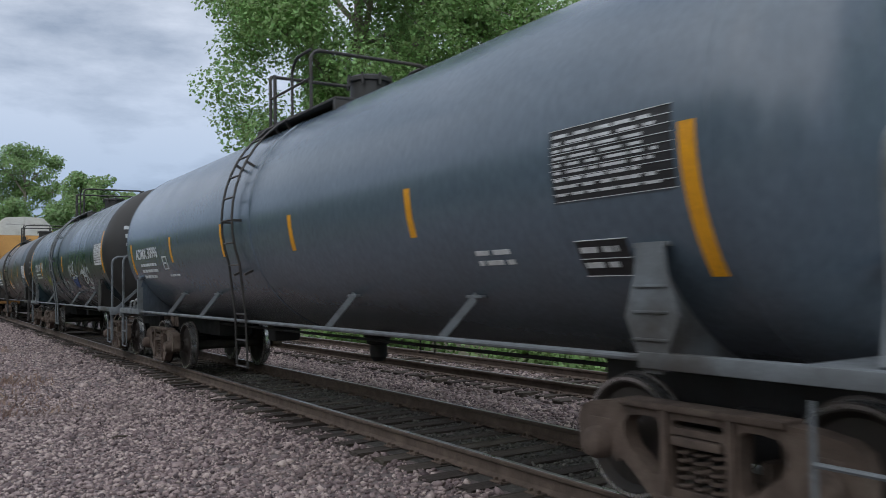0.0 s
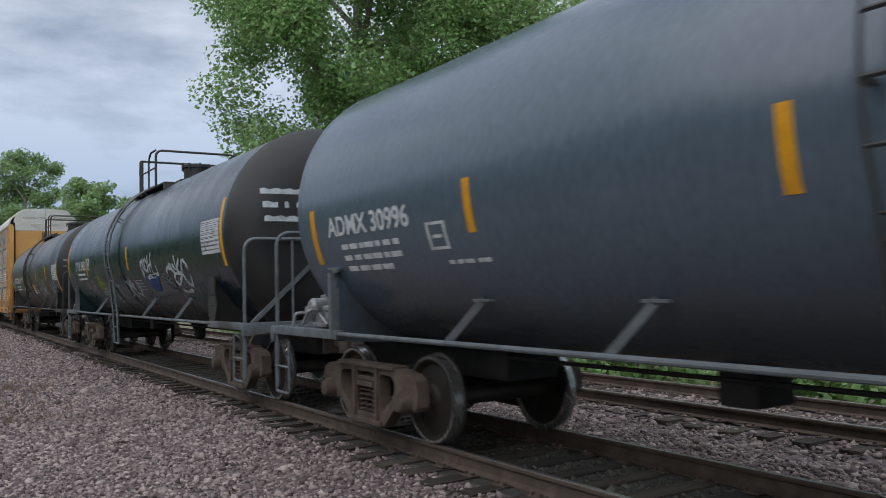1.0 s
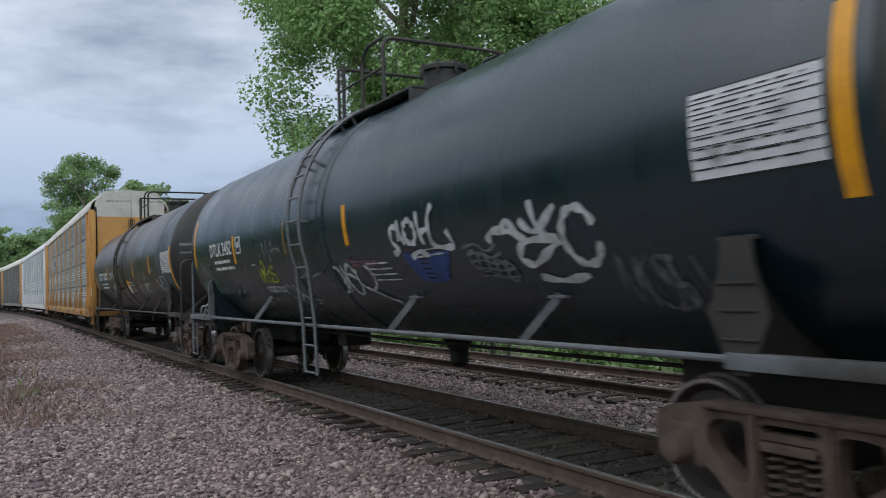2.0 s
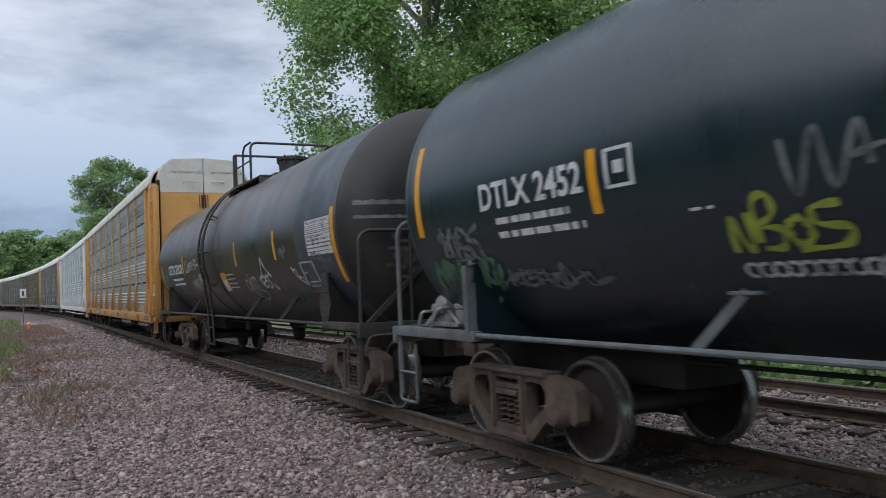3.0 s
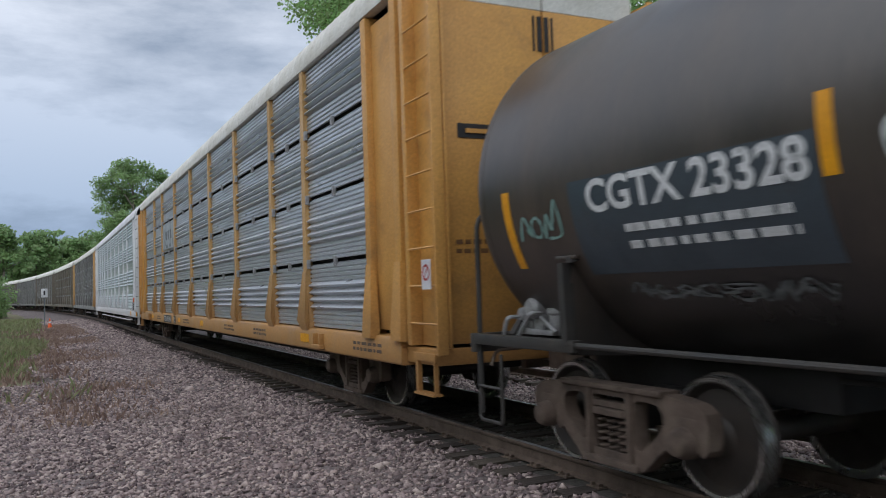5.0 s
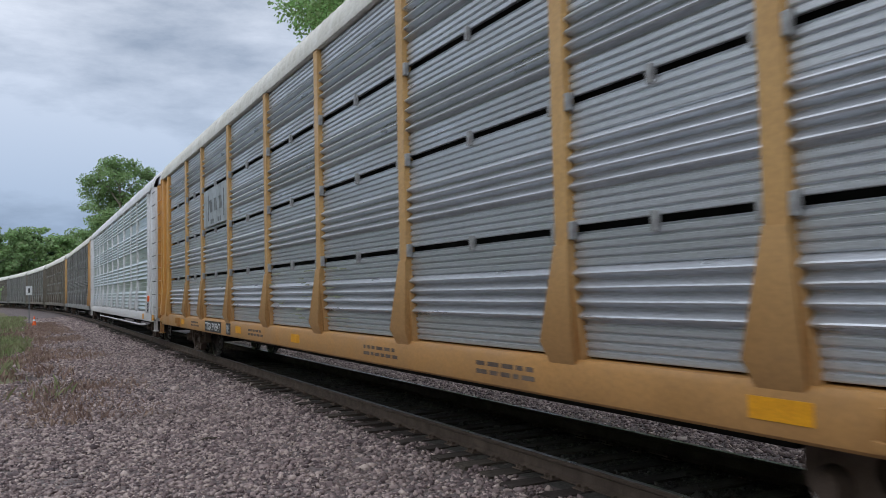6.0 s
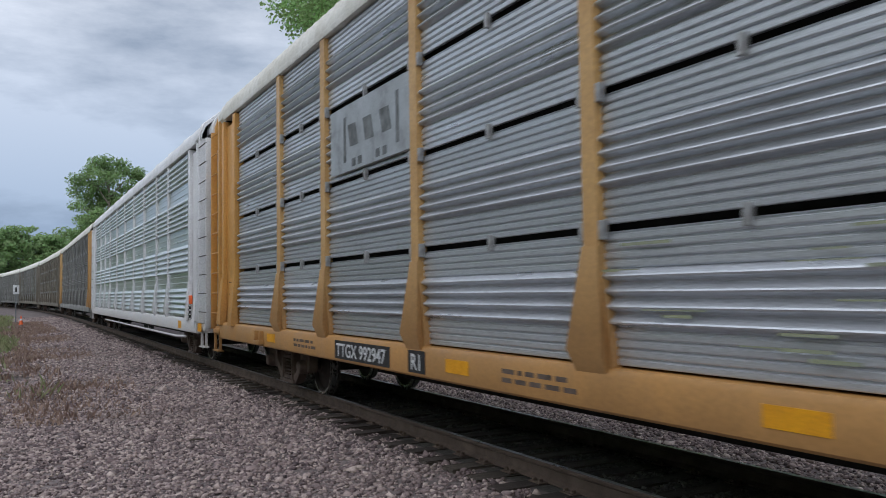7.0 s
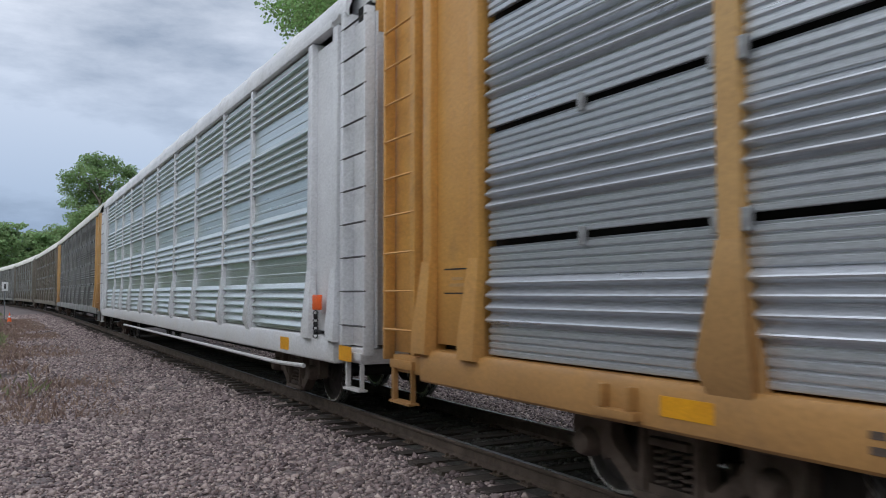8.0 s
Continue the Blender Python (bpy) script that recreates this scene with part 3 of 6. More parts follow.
def coupler(car, end, reach, z=0.86):
    """Knuckle coupler with its shank, striker and cut lever."""
    s = end
    bm = bmesh.new()
    rbox(bm, -0.09, min(s * (reach - 0.95), s * (reach - 0.25)), z - 0.09, 0.09, max(s * (reach - 0.95), s * (reach - 0.25)), z + 0.09, 0.02)
    prism(bm, [(-0.17, s * (reach - 0.30)), (0.16, s * (reach - 0.30)), (0.20, s * (reach - 0.12)), (0.17, s * (reach + 0.02)), (0.06, s * (reach - 0.06)), (-0.04, s * (reach - 0.08)), (-0.10, s * (reach + 0.04)), (-0.20, s * (reach + 0.03)), (-0.22, s * (reach - 0.14))], z - 0.15, z + 0.15, "z")
    rbox(bm, -0.24, min(s * (reach - 0.80), s * (reach - 0.68)), z - 0.19, 0.24, max(s * (reach - 0.80), s * (reach - 0.68)), z + 0.22, 0.02)
    ob = part("coupler", bm, M_CAST, car, "rusty cast knuckle coupler")
    bm = bmesh.new()
    y = s * (reach - 0.55)
    rod(bm, bend([(-1.42, y, z + 0.02), (-1.36, y, z + 0.16), (-0.3, y, z + 0.18), (-0.05, y + s * 0.2, z + 0.16)], 0.06), 0.016, 6)
    part("cut_lever", bm, M_CAST, ob)
    bm = bmesh.new()
    rod(bm, bend([(0.22, s * (reach - 0.6), z - 0.02), (0.26, s * (reach - 0.3), z - 0.18), (0.24, s * reach, z - 0.34)], 0.12), 0.032, 8)
    part("brake_hose", bm, M_DARK, ob, "black rubber air hose")
    return ob


TANK_R, TANK_Z = 1.575, 2.52
HEAD_DEPTH, HEAD_BEND = 0.42, 0.42


def on_tank(y, up, lift=0.006, r=TANK_R):
    """A place on the tank's camera side: along the car and metres of arc above the tank's middle height."""
    a = up / r
    return (-(r + lift) * math.cos(a), y, TANK_Z + (r + lift) * math.sin(a))


def on_head(x, z, end, rim, lift=0.006):
    """A place on a dished head, by its distance across and its height."""
    r = min(0.999, math.hypot(x, z - TANK_Z) / TANK_R)
    c = r ** (1 / HEAD_BEND)
    return (x, end * (rim + HEAD_DEPTH * math.sqrt(1 - c * c) + lift), z)


def head_bars(bm, lines, end, rim, lift=0.006):
    """Flat strokes on a head: (from, to, height, tall)."""
    for x0, x1, z, tall in lines:
        n = max(2, int(abs(x1 - x0) / 0.06))
        rows = [[bm.verts.new(on_head(x0 + (x1 - x0) * k / n, zz, end, rim, lift)) for zz in (z, z + tall * (0.85 + 0.15 * math.sin(k * 2.1)))] for k in range(n + 1)]
        for a, b in zip(rows, rows[1:]):
            bm.faces.new((a[0], b[0], b[1], a[1]))


def arc(z):
    """Metres of arc above the tank's middle for a height."""
    return TANK_R * math.asin(max(-1, min(1, (z - TANK_Z) / TANK_R)))


def tank_patch(bm, y0, y1, u0, u1, lift=0.004, r=TANK_R, skew=0.0):
    """A thin curved rectangle lying on the tank's side."""
    n = max(2, int(abs(u1 - u0) / 0.08) + 1)
    rows = []
    for k in range(n + 1):
        u = u0 + (u1 - u0) * k / n
        d = skew * k / n
        rows.append([bm.verts.new(on_tank(y + d, u, w, r)) for y, w in ((y0, -0.002), (y0, lift), (y1, lift), (y1, -0.002))])
    for a, b in zip(rows, rows[1:]):
        for i in range(3):
            bm.faces.new((a[i], a[i + 1], b[i + 1], b[i]))
    bm.faces.new(rows[0])
    bm.faces.new(rows[-1][::-1])


def tank_stroke(bm, pts, w, lift=0.005):
    """A sprayed line on the tank's side through (along, arc) points, smoothed."""
    p = [Vector((a, b)) for a, b in pts]
    sm = []
    for i in range(len(p) - 1):
        a, b, c, d = p[max(i - 1, 0)], p[i], p[i + 1], p[min(i + 2, len(p) - 1)]
        for k in range(6):
            t = k / 6
            sm.append(0.5 * ((2 * b) + (c - a) * t + (2 * a - 5 * b + 4 * c - d) * t * t + (3 * b - a - 3 * c + d) * t ** 3))
    sm.append(p[-1])
    prev = None
    for i, q in enumerate(sm):
        d = (sm[min(i + 1, len(sm) - 1)] - sm[max(i - 1, 0)])
        d = d.normalized() if d.length > 1e-6 else Vector((1, 0))
        nrm = Vector((-d.y, d.x)) * w / 2 * (0.75 + 0.25 * math.sin(i * 0.9))
        row = [bm.verts.new(on_tank(q.x + nrm.x, q.y + nrm.y, lift + 0.0004 * i / len(sm))), bm.verts.new(on_tank(q.x - nrm.x, q.y - nrm.y, lift + 0.0004 * i / len(sm)))]
        if prev:
            bm.faces.new((prev[0], row[0], row[1], prev[1]))
        prev = row


def scribble(bm, y0, y1, u, tall, loops, w, seed, lift=0.005):
    """A tangle of sprayed loops between two places along the car (a tag that cannot be read)."""
    r = random.Random(seed)
    step = (y1 - y0) / loops
    for k in [j / 2 for j in range(2 * loops - 1)]:
        y = y0 + step * (k + r.uniform(-0.15, 0.25))
        pts, kind = [], r.randrange(4)
        if kind == 0:
            pts = [(y + step * 0.5 + step * 0.42 * math.cos(a), u + tall * 0.42 * math.sin(a) + r.uniform(-0.02, 0.02)) for a in np.linspace(0.6, 6.6, 9)]
        elif kind == 1:
            pts = [(y, u - tall * 0.45), (y + step * 0.2, u + tall * 0.45), (y + step * 0.45, u - tall * 0.3), (y + step * 0.7, u + tall * 0.5), (y + step * 0.9, u - tall * 0.45)]
        elif kind == 2:
            pts = [(y + step * 0.8, u + tall * 0.4), (y + step * 0.2, u + tall * 0.35), (y + step * 0.25, u), (y + step * 0.85, u - tall * 0.1), (y + step * 0.7, u - tall * 0.48), (y + step * 0.1, u - tall * 0.4)]
        else:
            pts = [(y + step * 0.15, u + tall * 0.5), (y + step * 0.2, u - tall * 0.45), (y + step * 0.6, u - tall * 0.4), (y + step * 1.1, u + tall * r.uniform(-0.2, 0.3))]
        tank_stroke(bm, [(a + r.uniform(-0.05, 0.05), b + r.uniform(-0.05, 0.05)) for a, b in pts], w * r.uniform(0.55, 1.1), lift + k * 0.0006)


def bars(bm, y0, y1, u0, u1, rows, seed, fill=0.75, lift=0.005):
    """Lines of small print that cannot be read, as plain bars; y0 is the line's start."""
    r = random.Random(seed)
    pitch = (u1 - u0) / rows
    for k in range(rows):
        y, end = y0, y1 + (y0 - y1) * r.uniform(0, 0.3)
        while y > end + 0.02:
            w = r.uniform(0.06, 0.22)
            tank_patch(bm, y, max(y - w, end), u1 - pitch * (k + 0.25) , u1 - pitch * (k + 0.25 + fill * 0.6), lift)
            y -= w + r.uniform(0.03, 0.07)


def tank_car(middle, wheelbase, reach, shell_mat, head_mat, frame_mat, label, rim=7.35, rear=7.5, front=(HEAD_DEPTH, HEAD_BEND), straps=True, braces=(), stiles=(0.36, 0.80), dark=None):
    """A long tank car: shell, dished heads, stub sills, trucks, side sill rail, braces, ladder, top platform, dome, end rails."""
    car = tagged(new("tank_car"), label, "tank car", "freight train")
    R, Z = TANK_R, TANK_Z
    depth = HEAD_DEPTH
    bm = bmesh.new()
    ys = [-rim + (rim + rear) * k / 12 for k in range(13)]
    prof = []
    for y in ys:
        prof.append((y, R))
    lathe(bm, prof, 96, "y", (0, 0, Z))
    shell = part("shell", bm, shell_mat, car)
    for s in (-1, 1):
        bm = bmesh.new()
        edge = rim if s < 0 else rear
        deep, curl = front if s < 0 else (depth, HEAD_BEND)
        lathe(bm, [(s * (edge - 0.012), R + 0.001)] + [(s * (edge + deep * math.sin(a)), R * math.cos(a) ** curl) for a in list(np.linspace(0.0, 1.3, 16)) + [1.42, 1.5, 1.54, 1.56]] + [(s * (edge + deep), 0)], 96, "y", (0, 0, Z))
        part("head", bm, head_mat[0 if s < 0 else 1], car)
        # weld bead round the head
        bm = bmesh.new()
        lathe(bm, [(s * edge - 0.03, R - 0.01), (s * edge - 0.025, R + 0.004), (s * edge + 0.025, R + 0.004), (s * edge + 0.03, R - 0.01)], 96, "y", (0, 0, Z))
        part("head_weld", bm, shell_mat, car)
    if straps:
        for y in (stiles[0] - 0.42, stiles[1] + 0.48):
            bm = bmesh.new()
            lathe(bm, [(y - 0.11, R - 0.01), (y - 0.09, R + 0.018), (y + 0.09, R + 0.018), (y + 0.11, R - 0.01)], 96, "y", (0, 0, Z))
            part("jacket_strap", bm, shell_mat, car)
    else:
        bm = bmesh.new()
        lathe(bm, [(0.0, R - 0.01), (0.03, R + 0.012), (0.14, R + 0.012), (0.17, R - 0.01)], 96, "y", (0, 0, Z))
        part("jacket_strap", bm, shell_mat, car)
    # frame
    for s in (-1, 1):
        y0, y1 = sorted((s * (wheelbase / 2 - 1.6), s * (reach - 0.72)))
        bm = bmesh.new()
        rbox(bm, -0.33, y0, 0.66, 0.33, y1, 1.06, 0.02)
        part("stub_sill", bm, M_UNDER, car)
        # end platform
        edge = rim if s < 0 else rear
        off = 0.60 if s < 0 else 0.34
        yp0, yp1 = sorted((s * (edge + 0.42), s * (reach - off)))
        bm = bmesh.new()
        rbox(bm, -1.44, yp0, 1.11, 1.44, yp1, 1.17, 0.012)
        part("end_platform", bm, frame_mat, car)
        bm = bmesh.new()
        rbox(bm, -1.5, s * (reach - off) - 0.05, 1.0, 1.5, s * (reach - off) + 0.05, 1.18, 0.012)
        part("end_sill", bm, frame_mat, car)
        for m in (-1, 1):
            bm = bmesh.new()
            ya, yb = sorted((s * (wheelbase / 2 - 0.1), s * (reach - off - 0.04)))
            rbox(bm, min(m * 1.40, m * 1.50), ya, 1.08, max(m * 1.40, m * 1.50), yb, 1.18, 0.012)
            part("corner_sill", bm, frame_mat, car)
        # saddle bolster: upright web with a flared plate on its edge
        yb = s * wheelbase / 2
        saddle_mat = frame_mat if s < 0 and shell_mat is M_GREY else M_FRAME_BLACK if s < 0 else shell_mat
        for m in (-1, 1):
            bm = bmesh.new()
            prism(bm, [(m * 0.25, 0.98), (m * 1.46, 1.06), (m * 1.47, 1.55), (m * 1.40, 1.80)] + [(m * R * math.cos(a), Z + R * math.sin(a)) for a in np.linspace(-0.58, -1.35, 8)], yb - 0.02, yb + 0.02, "y")
            saddle = part("bolster", bm, saddle_mat, car, "saddle bolster web under the shell")
            # flared plate on the edge of the web, with short stiffeners
            if s < 0:
                bm = bmesh.new()
                prism(bm, [(yb - 0.07, 1.05), (yb + 0.07, 1.05), (yb + 0.22, 1.40), (yb + 0.13, 1.68), (yb + 0.11, 1.86), (yb - 0.11, 1.86), (yb - 0.13, 1.68), (yb - 0.22, 1.40)], m * 1.45, m * 1.475)
                part("flared_plate", bm, saddle_mat, saddle)
                for zz in (1.25, 1.42, 1.58):
                    bm = bmesh.new()
                    rbox(bm, min(m * 1.47, m * 1.49), yb - 0.13, zz, max(m * 1.47, m * 1.49), yb + 0.13, zz + 0.015, 0.003)
                    part("stiffener", bm, saddle_mat, saddle)
            bm = bmesh.new()
            rbox(bm, min(m * 1.05, m * 1.47), yb - 0.14, 1.83, max(m * 1.05, m * 1.47), yb + 0.14, 1.86, 0.008)
            part("saddle_plate", bm, saddle_mat, saddle)
        # corner post and diagonal brace of the end platform
        for m in (-1, 1):
            bm = bmesh.new()
            yc = s * wheelbase / 2
            if s > 0:
                beam(bm, (m * 1.46, yc, 1.14), (m * 1.46, yc + 0.02, 1.80), 0.10, 0.07)
                beam(bm, (m * 1.46, yc, 1.82), (m * 1.15, yc - s * 0.22, 1.90), 0.14, 0.05)
                part("saddle_post", bm, frame_mat, car)
                bm = bmesh.new()
            beam(bm, (m * 1.30, s * (reach - 0.76), 1.16), (m * 0.40, s * (edge + 0.44), 2.0), 0.06, 0.06)
            part("platform_stay", bm, frame_mat, car)
        # bent tube handrail across the end
        bm = bmesh.new()
        yh = s * (reach - off - 0.05)
        rod(bm, bend([(-1.44, yh, 0.42), (-1.44, yh, 2.36), (1.44, yh, 2.36), (1.44, yh, 0.42)], 0.2, 8), 0.026, 8)
        for m in (-1, 1):
            rod(bm, [(m * 0.72, yh, 1.15), (m * 0.72, yh, 2.36)], 0.02, 8)
        part("end_handrail", bm, frame_mat, car)
        for m in (-1, 1):
            bm = bmesh.new()
            yi = yh - s * 0.42
            rod(bm, bend([(m * 1.46, yh, 1.0), (m * 1.46, yh, 0.36), (m * 1.46, yi, 0.36), (m * 1.46, yi, 1.0)], 0.05), 0.018, 6)
            rod(bm, [(m * 1.46, yh, 0.68), (m * 1.46, yi, 0.68)], 0.016, 6)
            part("sill_step", bm, frame_mat, car)
        truck(car, yb)
        coupler(car, s, reach)
    # side sill rail from end to end with slanted braces up to the tank
    for m in (-1, 1):
        bm = bmesh.new()
        rod(bm, [(m * 1.46, -(wheelbase / 2 - 0.1), 1.14), (m * 1.46, wheelbase / 2 - 0.1, 1.14)], 0.025, 10)
        part("side_sill", bm, frame_mat, car)
        for y, d in ((y, 0.26) for y in braces):
            bm = bmesh.new()
            beam(bm, (m * 1.45, y, 1.13), (m * 1.22, y - d, 1.52), 0.03, 0.065)
            rbox(bm, min(m * 1.10, m * 1.26), y - d - 0.12, 1.49, max(m * 1.10, m * 1.26), y - d + 0.12, 1.515, 0.005)
            part("brace", bm, frame_mat, car)
    # ladder
    ladder_mat = M_FRAME_BLACK if shell_mat is M_GREY else frame_mat
    for m in (-1, 1):
        lad = None
        for y in stiles:
            pts = [(m * 1.50, y, 0.50), (m * 1.52, y, 1.2)] + [(m * (R + 0.13) * math.cos(a), y, Z + (R + 0.13) * math.sin(a)) for a in np.linspace(-0.35, 1.28, 14)]
            bm = bmesh.new()
            rod(bm, pts, 0.017 if shell_mat is M_GREY else 0.026, 4)
            if lad is None:
                lad = part("ladder", bm, ladder_mat, car, "steel side ladder with round rungs")
            else:
                part("stile", bm, ladder_mat, lad)
        for k in range(13):
            if k < 3:
                x, z = 1.505, 0.52 + 0.36 * k
            else:
                a = -0.36 + (k - 3) * 0.183
                x, z = (R + 0.13) * math.cos(a), Z + (R + 0.13) * math.sin(a)
            bm = bmesh.new()
            rod(bm, [(m * x, stiles[0], z), (m * x, stiles[1], z)], 0.014, 6)
            part("rung", bm, ladder_mat, lad)
        for a in (-0.45, 0.0, 0.5, 1.0):
            for y in stiles:
                bm = bmesh.new()
                beam(bm, (m * R * 0.99 * math.cos(a), y, Z + R * 0.99 * math.sin(a)), (m * (R + 0.13) * math.cos(a), y, Z + (R + 0.13) * math.sin(a)), 0.04, 0.03)
                part("ladder_bracket", bm, ladder_mat, lad)
    # top platform with railing, dome and valves
    top = Z + R
    bm = bmesh.new()
    for y in (-1.25, 1.45):
        rbox(bm, -0.92, y - 0.04, top - 0.34, 0.92, y + 0.04, top - 0.15, 0.01)
    for m in (-1, 1):
        rbox(bm, min(m * 0.55, m * 0.92), -1.3, top - 0.16, max(m * 0.55, m * 0.92), 1.5, top - 0.125, 0.008)
    part("walkway", bm, dark or frame_mat, car, "dark steel walkway gratings round the dome")
    # hoops across the walkway before and behind the dome, tied by low side rails
    bm = bmesh.new()
    rod(bm, bend([(-0.90, -0.50, top - 0.15), (-0.90, -0.50, top + 0.66), (0.90, -0.50, top + 0.66), (0.90, -0.50, top - 0.15)], 0.16, 6), 0.026, 8)
    part("platform_rail", bm, dark or frame_mat, car)
    bm = bmesh.new()
    rod(bm, bend([(-0.90, 0.98, top - 0.2), (-0.90, 0.98, top + 0.62), (0.90, 0.98, top + 0.62), (0.90, 0.98, top - 0.2)], 0.05, 4), 0.026, 8)
    part("platform_rail", bm, dark or frame_mat, car)
    for m in (-1, 1):
        bm = bmesh.new()
        x = m * 0.90
        rod(bm, bend([(x, 0.15, top - 0.15), (x, 0.15, top + 0.52), (x, -0.02, top + 0.66), (x, -0.50, top + 0.66)], 0.08, 4), 0.022, 8)
        rod(bm, [(x, 0.98, top + 0.28), (x, -0.50, top + 0.28)], 0.018, 8)
        part("side_rail", bm, dark or frame_mat, car)
        bm = bmesh.new()
        rod(bm, [(x, 0.80, top - 0.2), (x, 0.80, top + 0.60)], 0.03, 8)
        part("gate_post", bm, dark or frame_mat, car)
    bm = bmesh.new()
    lathe(bm, [(top - 0.08, 0.27), (top + 0.30, 0.27), (top + 0.31, 0.31), (top + 0.36, 0.31), (top + 0.39, 0.27), (top + 0.41, 0.14), (top + 0.415, 0)], 28, "z", (0, -0.45, 0))
    dome = part("dome", bm, head_mat[2], car, "black manway dome with a bolted lid")
    for k in range(8):
        bm = bmesh.new()
        a = k * math.tau / 8
        rod(bm, [(0.31 * math.cos(a), -0.45 + 0.31 * math.sin(a), top + 0.24), (0.31 * math.cos(a), -0.45 + 0.31 * math.sin(a), top + 0.40)], 0.02, 6)
        part("lid_bolt", bm, head_mat[2], dome)
    bm = bmesh.new()
    rbox(bm, -0.20, 0.15, top - 0.05, 0.20, 0.62, top + 0.15, 0.04)
    part("valve_housing", bm, head_mat[2], car)
    # pipework and brake gear under the tank
    bm = bmesh.new()
    rod(bm, [(-0.3, -wheelbase / 2 + 1.4, 0.90), (-0.3, wheelbase / 2 - 1.4, 0.90)], 0.02, 8)
    part("brake_pipe", bm, M_UNDER, car)
    bm = bmesh.new()
    rbox(bm, -0.30, 2.45, 0.70, 0.15, 2.80, 1.0, 0.04)
    part("air_reservoir", bm, M_UNDER, car)
    bm = bmesh.new()
    lathe(bm, [(0.58, 0.07), (0.64, 0.12), (0.8, 0.12), (0.82, 0.16), (0.88, 0.16), (0.90, 0.2), (1.1, 0.2)], 20, "z", (0, -0.6, 0))
    part("bottom_outlet", bm, M_UNDER, car)
    # brake valve cluster on the rear platform
    yv = reach - 0.92
    bm = bmesh.new()
    rbox(bm, -1.16, yv - 0.30, 1.17, -0.86, yv + 0.28, 1.22, 0.012)
    rbox(bm, -1.14, yv - 0.13, 1.20, -0.90, yv + 0.05, 1.44, 0.04)
    for q, tall in ((-0.23, 1.43), (0.22, 1.38)):
        lathe(bm, [(1.20, 0.07), (1.26, 0.085), (tall - 0.08, 0.085), (tall - 0.06, 0.105), (tall - 0.02, 0.105), (tall, 0.06), (tall + 0.01, 0)], 16, "z", (-1.04, yv + q, 0))
    lathe(bm, [(-1.24, 0), (-1.24, 0.07), (-1.20, 0.10), (-1.02, 0.10), (-1.00, 0.06), (-0.9, 0.06), (-0.9, 0)], 16, "x", (0, yv - 0.04, 1.42))
    lathe(bm, [(-1.20, 0), (-1.20, 0.06), (-1.05, 0.08), (-0.85, 0.08), (-0.85, 0)], 14, "x", (0, yv + 0.16, 1.36))
    lathe(bm, [(1.28, 0.05), (1.46, 0.05), (1.48, 0.08), (1.55, 0.08), (1.57, 0)], 14, "z", (-1.0, yv - 0.02, 0))
    valve = part("brake_valve", bm, M_ALU, car, "grey cast brake valve on the end platform")
    for k, (a, b) in enumerate((((-1.22, yv - 0.22, 1.38), (-1.34, yv + 0.02, 1.14)), ((-1.22, yv + 0.14, 1.34), (-1.36, yv + 0.24, 1.12)), ((-1.0, yv + 0.12, 1.46), (-1.15, yv - 0.34, 1.2)))):
        bm = bmesh.new()
        rod(bm, bend([a, (b[0], a[1], a[2]), b], 0.05), 0.02, 6)
        part("air_pipe", bm, M_ALU, valve)
    return car, shell


HALF = 1.53
POSTS_A = (-9.40, -7.35, -4.35, -1.42, 1.40, 4.34, 7.18, 9.27)
POSTS_B = (-9.15, -7.15, -4.6, -2.1, 0.45, 3.0, 5.5, 7.6, 9.6)
TIERS = ((1.10, 2.045), (2.10, 3.045), (3.10, 4.04), (4.11, 5.09))
_panels = {}


